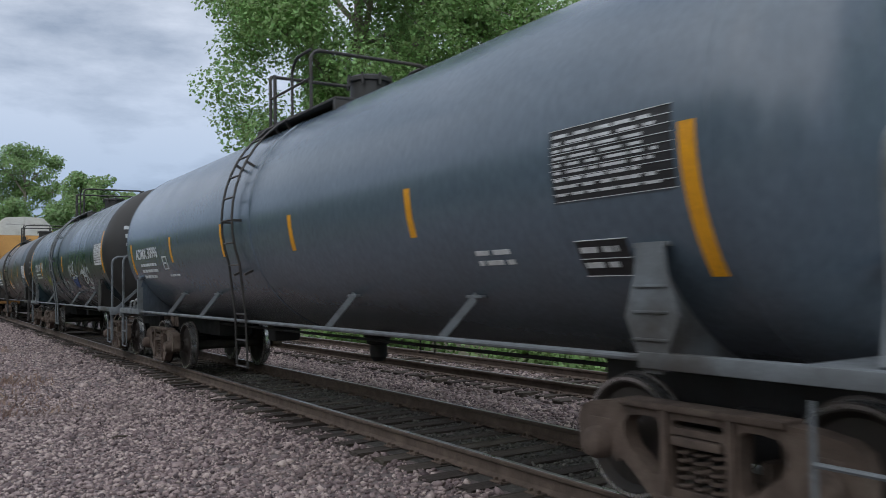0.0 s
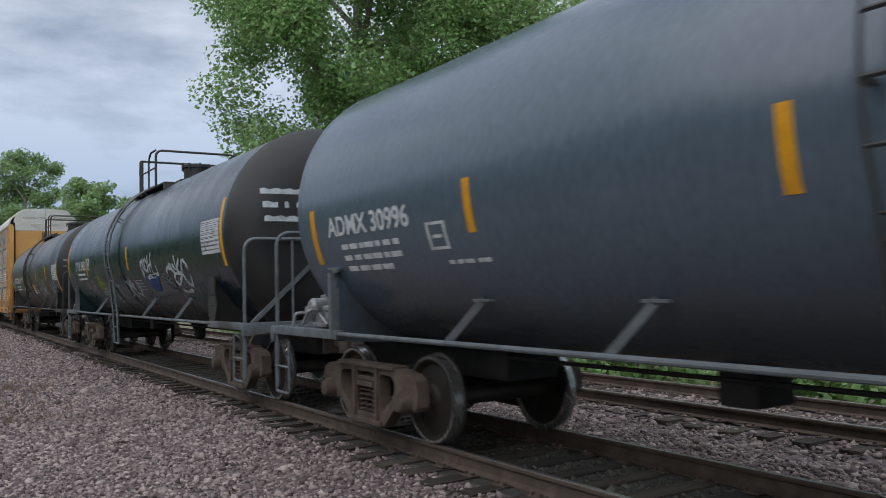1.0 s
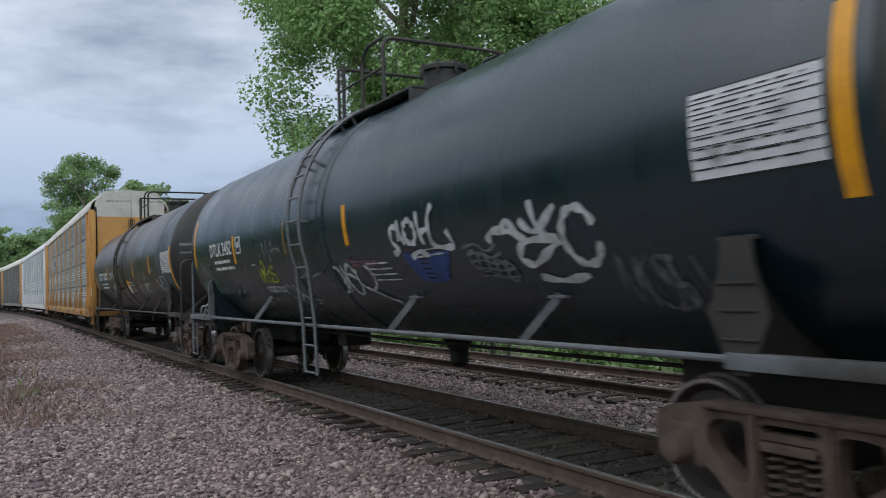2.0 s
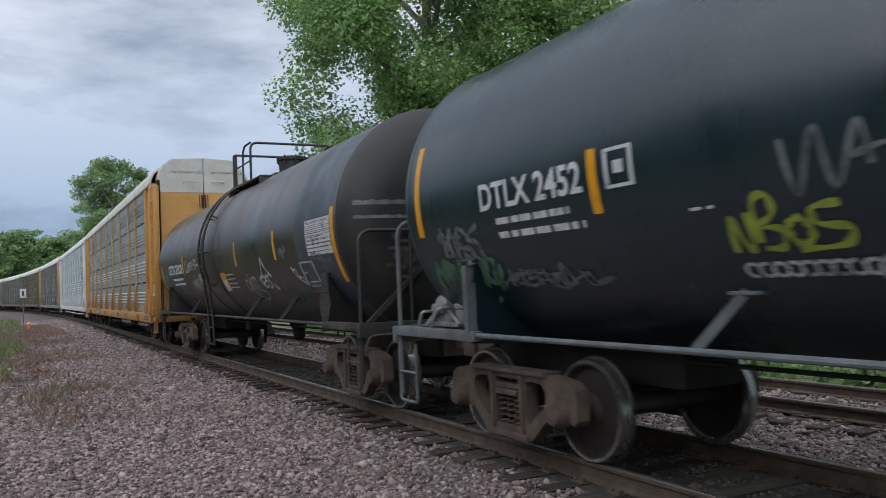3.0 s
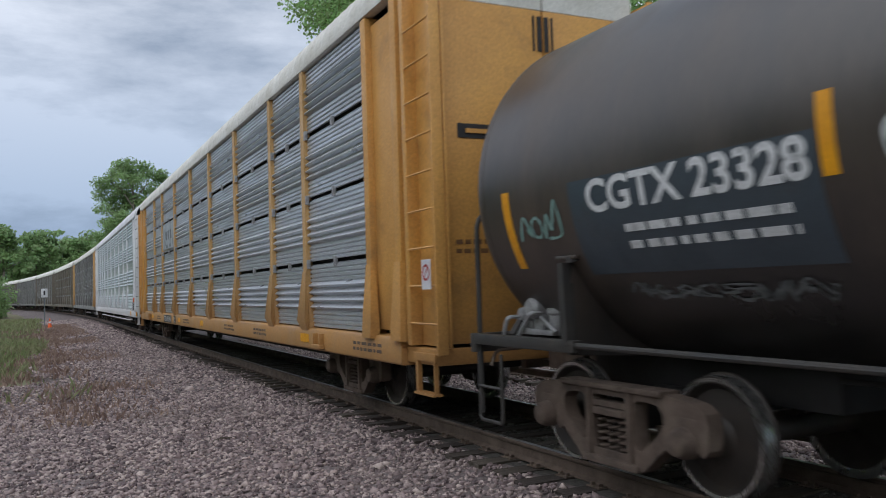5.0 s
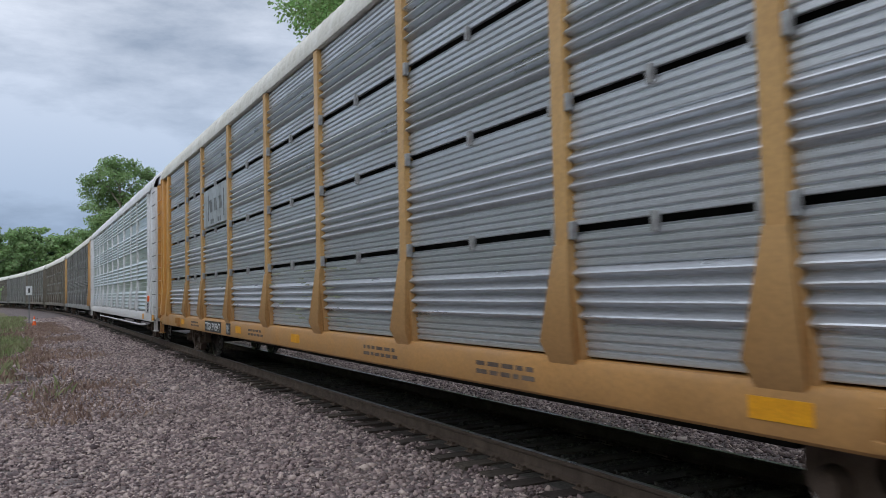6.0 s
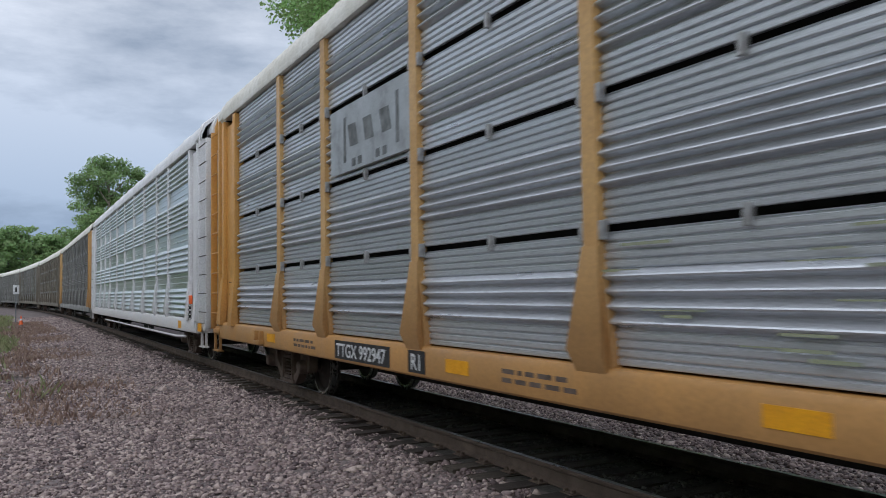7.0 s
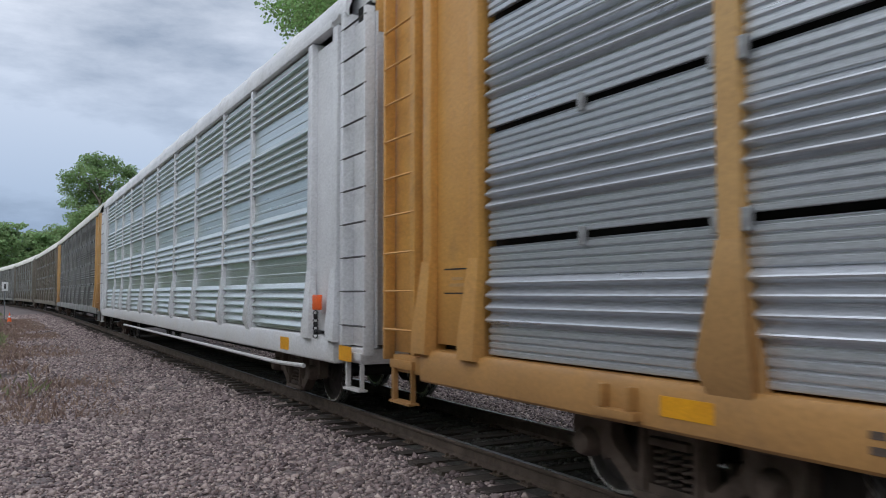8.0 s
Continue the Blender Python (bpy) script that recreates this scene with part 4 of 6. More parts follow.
def panel_mesh(wide, tier, style, mat):
    """A rolled steel side panel with lengthwise ribs, of real depth."""
    key = (round(wide, 2), tier, style, mat.name)
    if key in _panels:
        return _panels[key]
    z0, z1 = TIERS[tier]
    prof = []
    if style == "banded":
        z0, z1 = 1.10, 5.07
    if style == "ribbed":
        # fine ribs, four deep waves, fine ribs again
        tall = z1 - z0
        fine, wave = tall * 0.27 / 4, tall * 0.46 / 4
        for start in (z0, z0 + tall * 0.73):
            rows_of = []
            for k in range(4):
                z = start + fine * k
                rows_of += [(0.0, z), (-0.004, z + fine * 0.12), (-0.004, z + fine * 0.62), (0.016, z + fine * 0.72), (0.016, z + fine * 0.90)]
            if start > z0:
                for k in range(4):
                    z = z0 + tall * 0.27 + wave * k
                    prof += [(0.022, z), (0.018, z + wave * 0.10), (-0.040, z + wave * 0.30), (-0.046, z + wave * 0.42), (-0.040, z + wave * 0.52), (0.0, z + wave * 0.78), (0.018, z + wave * 0.92)]
            prof += rows_of
        prof.append((0.0, z1))
    else:
        # groups of ribs between plain fields
        prof.append((0.0, z0))
        for a, b, n in ((1.12, 1.80, 5), (2.16, 2.86, 5), (3.26, 4.00, 6), (4.36, 5.02, 5)):
            p = (b - a) / n
            for k in range(n):
                z = a + p * k
                prof += [(0.0, z + p * 0.16), (-0.058, z + p * 0.26), (-0.056, z + p * 0.38), (-0.004, z + p * 0.94)]
            if b < 5:
                # two shallow creases along the plain field
                prof += [(0.0, b + 0.09), (-0.007, b + 0.10), (-0.007, b + 0.13), (0.0, b + 0.14), (0.0, b + 0.24), (-0.007, b + 0.25), (-0.007, b + 0.28), (0.0, b + 0.29)]
        prof.append((0.0, z1))
    bm = bmesh.new()
    rows = [[bm.verts.new((x + d, y, z)) for x, z in prof] for y, d in ((-wide / 2, 0), (wide / 2, 0))]
    for i in range(len(prof) - 1):
        bm.faces.new((rows[0][i], rows[0][i + 1], rows[1][i + 1], rows[1][i]))
    back = [[bm.verts.new((0.03, y, z)) for z in (z0, z1)] for y in (-wide / 2, wide / 2)]
    bm.faces.new((back[0][0], back[1][0], back[1][1], back[0][1]))
    bm.faces.new((rows[0][0], rows[1][0], back[1][0], back[0][0]))
    bm.faces.new((rows[0][-1], rows[1][-1], back[1][1], back[0][1]))
    me = bpy.data.meshes.new("side_panel")
    bmesh.ops.recalc_face_normals(bm, faces=bm.faces[:])
    bm.to_mesh(me)
    bm.free()
    me.materials.append(mat)
    _panels[key] = me
    return me


def clip_mesh(mat):
    bm = bmesh.new()
    rbox(bm, -0.025, -0.026, -0.07, 0.03, 0.026, 0.07, 0.008)
    me = bpy.data.meshes.new("panel_clip")
    bm.to_mesh(me)
    bm.free()
    me.materials.append(mat)
    return me


CLIP = clip_mesh(M_ALU)


def auto_rack(label, frame, panel, roof_mat, door_low, door_high, posts, style, reach=14.40, wheelbase=20.5, rung_mat=None, sill_mat=None, post_w=0.17, corner_mat=None, post_mat=None):
    """A covered vehicle-carrying car: deep side sills, posts, ribbed side panels, hipped roof, end doors and ladders."""
    car = tagged(new("auto_rack_car"), label, "freight car", "freight train")
    corner_mat = corner_mat or frame
    sill_mat, rung_mat = sill_mat or frame, rung_mat or corner_mat
    face, corner = 13.98, 12.1
    for m in (-1, 1):
        bm = bmesh.new()
        prof = [(m * 1.56, 0.76), (m * 1.575, 0.78), (m * 1.575, 1.03), (m * 1.55, 1.075), (m * 1.36, 1.09), (m * 1.36, 0.76)]
        prism(bm, prof, -13.2, 13.2, "y")
        part("side_sill", bm, sill_mat, car, "deep painted side sill")
        for y in posts:
            bm = bmesh.new()
            w = post_w
            prism(bm, [(y - w * 1.25, 1.0), (y + w * 1.25, 1.0), (y + w * 1.2, 1.22), (y + w / 2, 1.85), (y + w / 2, 5.14), (y - w / 2, 5.14), (y - w / 2, 1.85), (y - w * 1.2, 1.22)], m * 1.44, m * 1.545)
            rows = [[bm.verts.new((m * x, y + d * w * k, z)) for d in (-1, 1)] for x, k, z in ((1.55, 0.9, 0.98), (1.635, 1.22, 1.20), (1.56, 0.52, 1.95), (1.50, 0.5, 1.95), (1.50, 0.9, 0.98))]
            for a, b in zip(rows, rows[1:] + rows[:1]):
                bm.faces.new((a[0], a[1], b[1], b[0]))
            for k in (0, 1):
                bm.faces.new([r[k] for r in rows])
            part("side_post", bm, post_mat or frame, car)
        ends = [-corner] + list(posts) + [corner]
        for a, b in zip(ends, ends[1:]):
            for t in range(4 if style == "ribbed" else 1):
                wide = b - a - post_w * 0.8
                piece("side_panel", panel_mesh(wide, t, style, panel), car, pose(m * (HALF - 0.05), (a + b) / 2, 0, 0, 0, 0 if m < 0 else 180))
                if t:
                    if style == "ribbed":
                        piece("panel_clip", CLIP, car, pose(m * (HALF - 0.03), (a + b) / 2, TIERS[t][0] - 0.04))
        if style == "ribbed":
            for y in posts:
                for t in (1, 2, 3):
                    for d in (-post_w / 2 - 0.03, post_w / 2 + 0.03):
                        piece("panel_clip", CLIP, car, pose(m * (HALF - 0.01), y + d, TIERS[t][0] - 0.04))
        bm = bmesh.new()
        rbox(bm, min(m * 1.42, m * 1.56), -13.0, 5.10, max(m * 1.42, m * 1.56), 13.0, 5.20, 0.015)
        part("eave_rail", bm, roof_mat, car)
        for s in (-1, 1):
            bm = bmesh.new()
            # edge strip of the panels and the strip before the ladder, each with a flared foot, and the sheet recessed between them
            bm.free()
            for q0, q1, out in ((corner, corner + 0.17, 1.555), (corner + 0.93, corner + 1.10, 1.545)):
                bm = bmesh.new()
                y0, y1 = sorted((s * q0, s * q1))
                rbox(bm, min(m * 1.36, m * out), y0, 1.05, max(m * 1.36, m * out), y1, 5.08, 0.012)
                f0, f1 = sorted((s * (q0 - 0.02), s * (q1 + 0.10)))
                lo = [bm.verts.new((m * x, y, z)) for x, y, z in ((1.50, f0, 1.02), (1.50, f1, 1.02), (1.63, f1, 1.04), (1.63, f0, 1.04))]
                mid = [bm.verts.new((m * x, y, z)) for x, y, z in ((1.50, f0, 1.24), (1.50, f1, 1.24), (1.62, f1, 1.24), (1.62, f0, 1.24))]
                hi = [bm.verts.new((m * x, y, z)) for x, y, z in ((1.50, y0, 1.95), (1.50, y1, 1.95), (1.56, y1, 1.95), (1.56, y0, 1.95))]
                for u, v in ((lo, mid), (mid, hi)):
                    for k in range(4):
                        bm.faces.new((u[k], u[(k + 1) % 4], v[(k + 1) % 4], v[k]))
                bm.faces.new(lo)
                bm.faces.new(hi[::-1])
                part("corner_pillar", bm, corner_mat, car)
            bm = bmesh.new()
            y0, y1 = sorted((s * (corner + 0.15), s * (corner + 0.95)))
            rbox(bm, min(m * 1.38, m * 1.47), y0, 1.14, max(m * 1.38, m * 1.47), y1, 4.98, 0.01)
            part("corner_sheet", bm, corner_mat, car)
            bm = bmesh.new()
            y0, y1 = sorted((s * (corner + 1.08), s * (face - 0.58)))
            rbox(bm, min(m * 1.30, m * 1.40), y0, 1.0, max(m * 1.30, m * 1.40), y1, 5.1, 0.01)
            part("recess_sheet", bm, corner_mat, car)
            bm = bmesh.new()
            ya, yb = s * (face - 0.62), s * (face + 0.16)
            y0, y1 = sorted((ya, ya + s * 0.10))
            rbox(bm, min(m * 1.34, m * 1.56), y0, 1.0, max(m * 1.34, m * 1.56), y1, 5.15, 0.01)
            lad = part("ladder", bm, corner_mat, car, "corner ladder in a steel channel")
            bm = bmesh.new()
            y0, y1 = sorted((yb - s * 0.05, yb))
            rbox(bm, min(m * 1.43, m * 1.56), y0, 0.92, max(m * 1.43, m * 1.56), y1, 5.05, 0.01)
            part("stile", bm, corner_mat, lad)
            bm = bmesh.new()
            y0, y1 = sorted((ya, yb))
            rbox(bm, min(m * 1.385, m * 1.415), y0, 1.0, max(m * 1.385, m * 1.415), y1, 5.0, 0.005)
            part("back_plate", bm, corner_mat, lad)
            for k in range(10):
                bm = bmesh.new()
                z = 1.25 + 0.41 * k
                rod(bm, [(m * 1.55, ya, z), (m * 1.55, yb, z)], 0.013, 6)
                part("rung", bm, rung_mat, lad)
            bm = bmesh.new()
            yy = s * (face - 0.25)
            for q in (-0.22, 0.22):
                beam(bm, (m * 1.5, yy + q, 0.92), (m * 1.5, yy + q, 0.49), 0.05, 0.022 if q < 0 else 0.06)
            beam(bm, (m * 1.5, yy - 0.24, 0.49), (m * 1.5, yy + 0.24, 0.49), 0.12, 0.025)
            rbox(bm, min(m * 1.38, m * 1.54), yy - 0.27, 0.84, max(m * 1.38, m * 1.54), yy + 0.27, 0.93, 0.01)
            part("sill_step", bm, frame, car)
    # roof with a sloped shoulder on each side
    bm = bmesh.new()
    sect = [(-1.55, 5.16), (-1.55, 5.27), (-1.46, 5.48), (-1.08, 5.80), (-0.94, 5.84), (0, 5.90), (0.94, 5.84), (1.08, 5.80), (1.46, 5.48), (1.55, 5.27), (1.55, 5.16)]
    pitch, lift = (0.30, 0.018) if style == "ribbed" else (2.2, 0.022)
    steps = [(-13.5, 0.0)]
    for y in np.arange(-13.35, 13.3, pitch):
        steps += [(y, 0.0), (y + 0.025, lift), (y + 0.095, lift), (y + 0.12, 0.0)]
    steps.append((13.5, 0.0))
    rows = []
    for y, up in steps:
        outer = [(x * (1 + up * 0.35), z + up) for x, z in sect]
        rows.append([bm.verts.new((x, y, z)) for x, z in outer + [(x * 0.97, z - 0.05) for x, z in reversed(sect)]])
    for u, v in zip(rows, rows[1:]):
        for k in range(len(u)):
            bm.faces.new((u[k], u[(k + 1) % len(u)], v[(k + 1) % len(u)], v[k]))
    bm.faces.new(rows[0])
    bm.faces.new(rows[-1][::-1])
    part("roof", bm, roof_mat, car, "chalky painted hipped steel roof")
    # end doors: two leaves, each with a differently painted head
    for s in (-1, 1):
        door = None
        for m in (-1, 1):
            y0, y1 = sorted((s * (face - 0.10), s * (face - 0.02)))
            bm = bmesh.new()
            rbox(bm, min(m * 0.012, m * 1.31), y0, 1.02, max(m * 0.012, m * 1.31), y1, 4.815, 0.01)
            leaf = part("end_door", bm, door_low, car)
            bm = bmesh.new()
            prism(bm, [(m * 0.012, 4.82), (m * 1.31, 4.82), (m * 1.31, 5.34), (m * 1.25, 5.52), (m * 1.02, 5.80), (m * 0.90, 5.85), (m * 0.012, 5.90)], y0, y1, "y")
            part("door_head", bm, door_high, leaf)
            bm = bmesh.new()
            yd = s * (face + 0.01)
            rod(bm, bend([(m * 0.25, s * face - s * 0.03, 5.13), (m * 0.27, yd + s * 0.05, 5.16), (m * 0.60, yd + s * 0.05, 5.15), (m * 0.62, s * face - s * 0.03, 5.10)], 0.03), 0.014, 6)
            part("grab_handle", bm, door_high, leaf)
            bm = bmesh.new()
            for x, w in ((0.02, 0.055), (0.115, 0.022)):
                box(bm, min(m * x, m * (x + w)), min(yd - s * 0.03, yd - s * 0.015), 4.33, max(m * x, m * (x + w)), max(yd - s * 0.03, yd - s * 0.015), 4.74)
            part("latch_slot", bm, M_INK, leaf)
        # near-black box behind the doors, standing in for the shade there
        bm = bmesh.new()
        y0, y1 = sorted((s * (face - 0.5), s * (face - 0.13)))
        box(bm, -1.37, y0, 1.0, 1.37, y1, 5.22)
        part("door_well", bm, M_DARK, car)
        bm = bmesh.new()
        y0, y1 = sorted((s * 13.2, s * (face - 0.11)))
        hood = [(-1.34, 5.2), (-1.34, 5.38), (-1.27, 5.55), (-1.04, 5.83), (-0.91, 5.88), (0, 5.93), (0.91, 5.88), (1.04, 5.83), (1.27, 5.55), (1.34, 5.38), (1.34, 5.2)]
        prism(bm, hood, y0, y1, "y")
        part("end_hood", bm, roof_mat, car)
        bm = bmesh.new()
        rbox(bm, -1.5, min(s * 13.0, s * 14.0), 0.80, 1.5, max(s * 13.0, s * 14.0), 0.98, 0.02)
        part("end_sill", bm, sill_mat, car)
        truck(car, s * wheelbase / 2)
        coupler(car, s, reach)
    # solid near-black box that paints the shaded inside seen through panel gaps
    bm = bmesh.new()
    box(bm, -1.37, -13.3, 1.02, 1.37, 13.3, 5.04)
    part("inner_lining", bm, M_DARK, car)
    bm = bmesh.new()
    rbox(bm, -0.4, -13.4, 0.66, 0.4, 13.4, 1.0, 0.02)
    # deep middle box and bearers added to block light passing under the car
    rbox(bm, -0.25, -8.4, 0.40, 0.25, 8.4, 0.7, 0.03)
    for y in np.arange(-8, 8.1, 2.0):
        rbox(bm, -1.4, y - 0.06, 0.80, 1.4, y + 0.06, 0.99, 0.01)
    part("underframe", bm, M_UNDER, car)
    return car


def flat_put(car_x, y0, z0):
    """Type on the camera side of a flat wall: runs from y0 towards the train's head."""
    return lambda across, up: (car_x, y0 - across, z0 + up)


def tank_put(y0, u0, lift=0.006):
    return lambda across, up: on_tank(y0 - across, u0 + up, lift)


def amber_strips(car, strips):
    """Reflective strips on the shell: middle along the car, lower and upper height."""
    for y, z0, z1, w in strips:
        bm = bmesh.new()
        tank_patch(bm, y - w / 2, y + w / 2, arc(z0), arc(z1))
        part("reflective_strip", bm, M_YELLOW, car, "amber reflective strip")


# the grey tank car
CARS = []
car, shell = tank_car(10.50, 13.85, 9.05, M_GREY, (M_GREY, M_GREY, M_HEAD), M_FRAME_GREY, "grey painted tank car with amber strips, dusty running gear", rim=7.45, rear=7.57, front=(0.66, 0.80), straps=False, braces=(4.7, 2.75, -2.1, -4.45), dark=M_FRAME_BLACK)
CARS.append((car, 10.50, 13.85))
amber_strips(car, [(-4.13, 2.04, 2.48, 0.10), (-1.34, 2.04, 2.46, 0.10), (1.28, 2.06, 2.53, 0.10), (4.17, 2.06, 2.50, 0.10), (7.22, 1.90, 2.50, 0.11), (-7.33, 1.64, 2.54, 0.12)])
bm = bmesh.new()
letters(bm, "ADMX 30996", tank_put(6.84, arc(2.19)), 0.205, 0.006, 1.08)
part("stencil_lettering", bm, M_LETTER, car, "white stencilled car number")
bm = bmesh.new()
bars(bm, 6.6, 5.3, arc(1.78), arc(2.12), 3, 3)
bars(bm, 4.65, 4.0, arc(1.80), arc(1.87), 1, 4)
bars(bm, -5.0, -5.65, arc(1.74), arc(1.90), 2, 5)
tagged(part("stencil_lettering", bm, M_LETTER, car), "small white stencilled lines", kind="stuff")
bm = bmesh.new()
for a, b, c, d in ((4.86, 4.56, 1.95, 1.975), (4.86, 4.56, 2.165, 2.19), (4.86, 4.83, 1.95, 2.19), (4.59, 4.56, 1.95, 2.19), (4.78, 4.64, 2.05, 2.08)):
    tank_patch(bm, a, b, arc(c), arc(d))
part("stencil_lettering", bm, M_LETTER, car, "white stencilled inspection box")


def data_panel(car, y0, y1, z0, z1, mat, ink, rows, seed, fill=0.24):
    bm = bmesh.new()
    tank_patch(bm, y0, y1, arc(z0), arc(z1), 0.004)
    ob = part("data_panel", bm, mat, car, "printed inspection data panel")
    bm = bmesh.new()
    bars(bm, y0 - 0.03, y1 + 0.03, arc(z0) + 0.02, arc(z1) - 0.02, rows, seed, fill, 0.007)
    tagged(part("printed_lines", bm, ink, ob), "rows of small print", kind="stuff")
    for k in range(rows + 1):
        bm = bmesh.new()
        u = arc(z0) + (arc(z1) - arc(z0)) * k / rows
        tank_patch(bm, y0, y1, u - 0.002, u + 0.002, 0.0085)
        part("rule", bm, ink, ob)


data_panel(car, -6.13, -7.22, 2.17, 2.66, M_INK, M_LETTER, 9, 11, 0.62)
data_panel(car, -6.22, -6.70, 1.66, 1.90, M_INK, M_LETTER, 2, 12, 0.6)

# the blue-black tank car
car, shell = tank_car(28.17, 12.73, 8.42, M_NAVY, (M_HEAD, M_NAVY, M_HEAD), M_FRAME_GREY, "blue-black tank car covered in sprayed graffiti with grey frame", rim=7.3, rear=7.42, braces=(3.5, -1.58, -4.1), stiles=(0.52, 0.97), dark=M_FRAME_BLACK)
CARS.append((car, 28.17, 12.73))
amber_strips(car, [(4.29, 2.10, 2.57, 0.10), (1.55, 2.13, 2.59, 0.10), (-0.68, 2.13, 2.61, 0.10), (7.20, 2.12, 3.06, 0.11), (-7.16, 2.0, 3.0, 0.12)])
bm = bmesh.new()
letters(bm, "DTLX 2452", tank_put(5.94, arc(2.28)), 0.235, 0.008, 0.98)
part("stencil_lettering", bm, M_LETTER, car, "white stencilled car number")
bm = bmesh.new()
bars(bm, 5.7, 4.3, arc(1.98), arc(2.22), 2, 6)
bars(bm, 3.4, 3.2, arc(2.02), arc(2.06), 1, 7)
tagged(part("stencil_lettering", bm, M_LETTER, car), "small white stencilled lines", kind="stuff")
bm = bmesh.new()
for a, b, c, d in ((4.15, 3.85, 2.26, 2.285), (4.15, 3.85, 2.52, 2.545), (4.15, 4.115, 2.285, 2.52), (3.885, 3.85, 2.285, 2.52), (4.05, 3.95, 2.36, 2.45)):
    tank_patch(bm, a, b, arc(c), arc(d))
part("stencil_lettering", bm, M_LETTER, car, "white stencilled inspection box")
data_panel(car, -6.15, -7.05, 2.20, 2.72, M_PLATE, M_INK, 8, 13)


def graffiti(car, mat, label, lines):
    """lines: (start, end, height, tall, loops, width, seed)"""
    bm = bmesh.new()
    for y0, y1, z, tall, loops, w, seed in lines:
        scribble(bm, y0, y1, arc(z), tall, loops, w, seed)
    part("graffiti", bm, mat, car, label)


def tag(car, mat, label, y0, wide, z0, tall, w, strokes):
    """A sprayed tag: smoothed strokes in a field, (0, 0) at its lower left and (1, 1) at its upper right."""
    bm = bmesh.new()
    for k, pts in enumerate(strokes):
        tank_stroke(bm, [(y0 - a * wide, arc(z0) + b * tall) for a, b in pts], w, 0.006 + 0.0006 * k)
    part("graffiti", bm, mat, car, label)


def ring(u, v, ru, rv, turns=1.1, start=0.4):
    return [(u + ru * math.cos(start + k * turns * math.tau / 9), v + rv * math.sin(start + k * turns * math.tau / 9)) for k in range(10)]


tag(car, M_SPRAY_GREEN, "lime green sprayed tag", 3.14, 0.82, 1.74, 0.36, 0.055, [
    [(0.0, 0.05), (0.03, 0.7), (0.1, 0.25), (0.17, 0.1), (0.2, 0.75)], [(0.25, 0.2), (0.27, 0.9), (0.4, 1.0), (0.42, 0.7), (0.3, 0.5), (0.46, 0.4), (0.42, 0.1), (0.27, 0.1)],
    ring(0.6, 0.35, 0.09, 0.22), [(0.95, 0.75), (0.74, 0.7), (0.76, 0.45), (0.98, 0.35), (0.9, 0.08), (0.55, 0.05)]])
tag(car, M_SPRAY, "row of white sprayed loops", 3.14, 0.9, 1.60, 0.11, 0.032, [ring(0.06 + 0.11 * k, 0.5, 0.06, 0.42, 0.8 + 0.1 * (k % 3), k * 1.1) for k in range(9)])
tag(car, M_SPRAY, "white sprayed swirl", 2.28, 1.15, 1.38, 0.42, 0.034, [
    [(0.22, 0.82), (0.12, 1.0), (0.0, 0.75), (0.12, 0.45), (0.35, 0.3), (0.5, 0.1)], ring(0.36, 0.85, 0.05, 0.1), [(0.4, 0.7), (0.42, 0.35), (0.52, 0.7), (0.58, 0.4), (0.7, 0.6), (0.72, 0.3)],
    [(0.48, 0.55), (0.8, 0.35), (1.0, 0.3)], [(0.55, 0.22), (0.75, 0.14), (0.98, 0.18)], ring(0.62, 0.14, 0.07, 0.12)])
tag(car, M_SPRAY_DIM, "faded grey sprayed zigzag", 2.65, 0.85, 2.02, 0.38, 0.045, [[(0.0, 0.9), (0.08, 0.05), (0.26, 1.0), (0.36, 0.1), (0.56, 0.95), (0.62, 0.35)], [(0.5, 0.5), (0.75, 0.6), (1.0, 0.45)]])
tag(car, M_SPRAY, "looping white sprayed tag", 0.14, 1.7, 1.42, 0.62, 0.05, [
    ring(0.10, 0.62, 0.09, 0.3, 0.85, 3.6), [(0.22, 0.95), (0.3, 0.3)], [(0.16, 0.55), (0.3, 0.75), (0.44, 0.62)], [(0.36, 0.98), (0.28, 0.75), (0.2, 0.35)], ring(0.36, 0.62, 0.09, 0.34, 1.0, 1.0),
    ring(0.58, 0.66, 0.14, 0.28, 0.8, 2.4), [(0.52, 0.45), (0.66, 0.28), (0.78, 0.16), (0.90, 0.06)]])
tag(car, M_SPRAY_PINK, "smeared dull pink spray", -0.55, 0.85, 1.86, 0.12, 0.05, [[(0.0, 0.9), (0.4, 0.6), (1.0, 0.5)], [(0.1, 0.3), (0.5, 0.2), (0.9, 0.3)]])
tag(car, M_SPRAY, "big white sprayed bubble tag", -1.85, 1.30, 1.97, 0.44, 0.075, [
    [(0.0, 0.0), (0.12, 0.08), (0.03, 0.3), (0.04, 0.62), (0.14, 0.62), (0.16, 0.3)], [(0.17, 0.8), (0.2, 0.4), (0.26, 0.22)], ring(0.36, 0.48, 0.09, 0.28), [(0.52, 0.92), (0.52, 0.5), (0.56, 0.15)], [(0.52, 0.42), (0.66, 0.5)],
    [(0.78, 1.0), (0.70, 0.75), (0.68, 0.3), (0.74, 0.08), (0.98, 0.05), (0.93, 0.4)], [(0.30, -0.14), (0.44, 0.0), (0.58, -0.12)]])
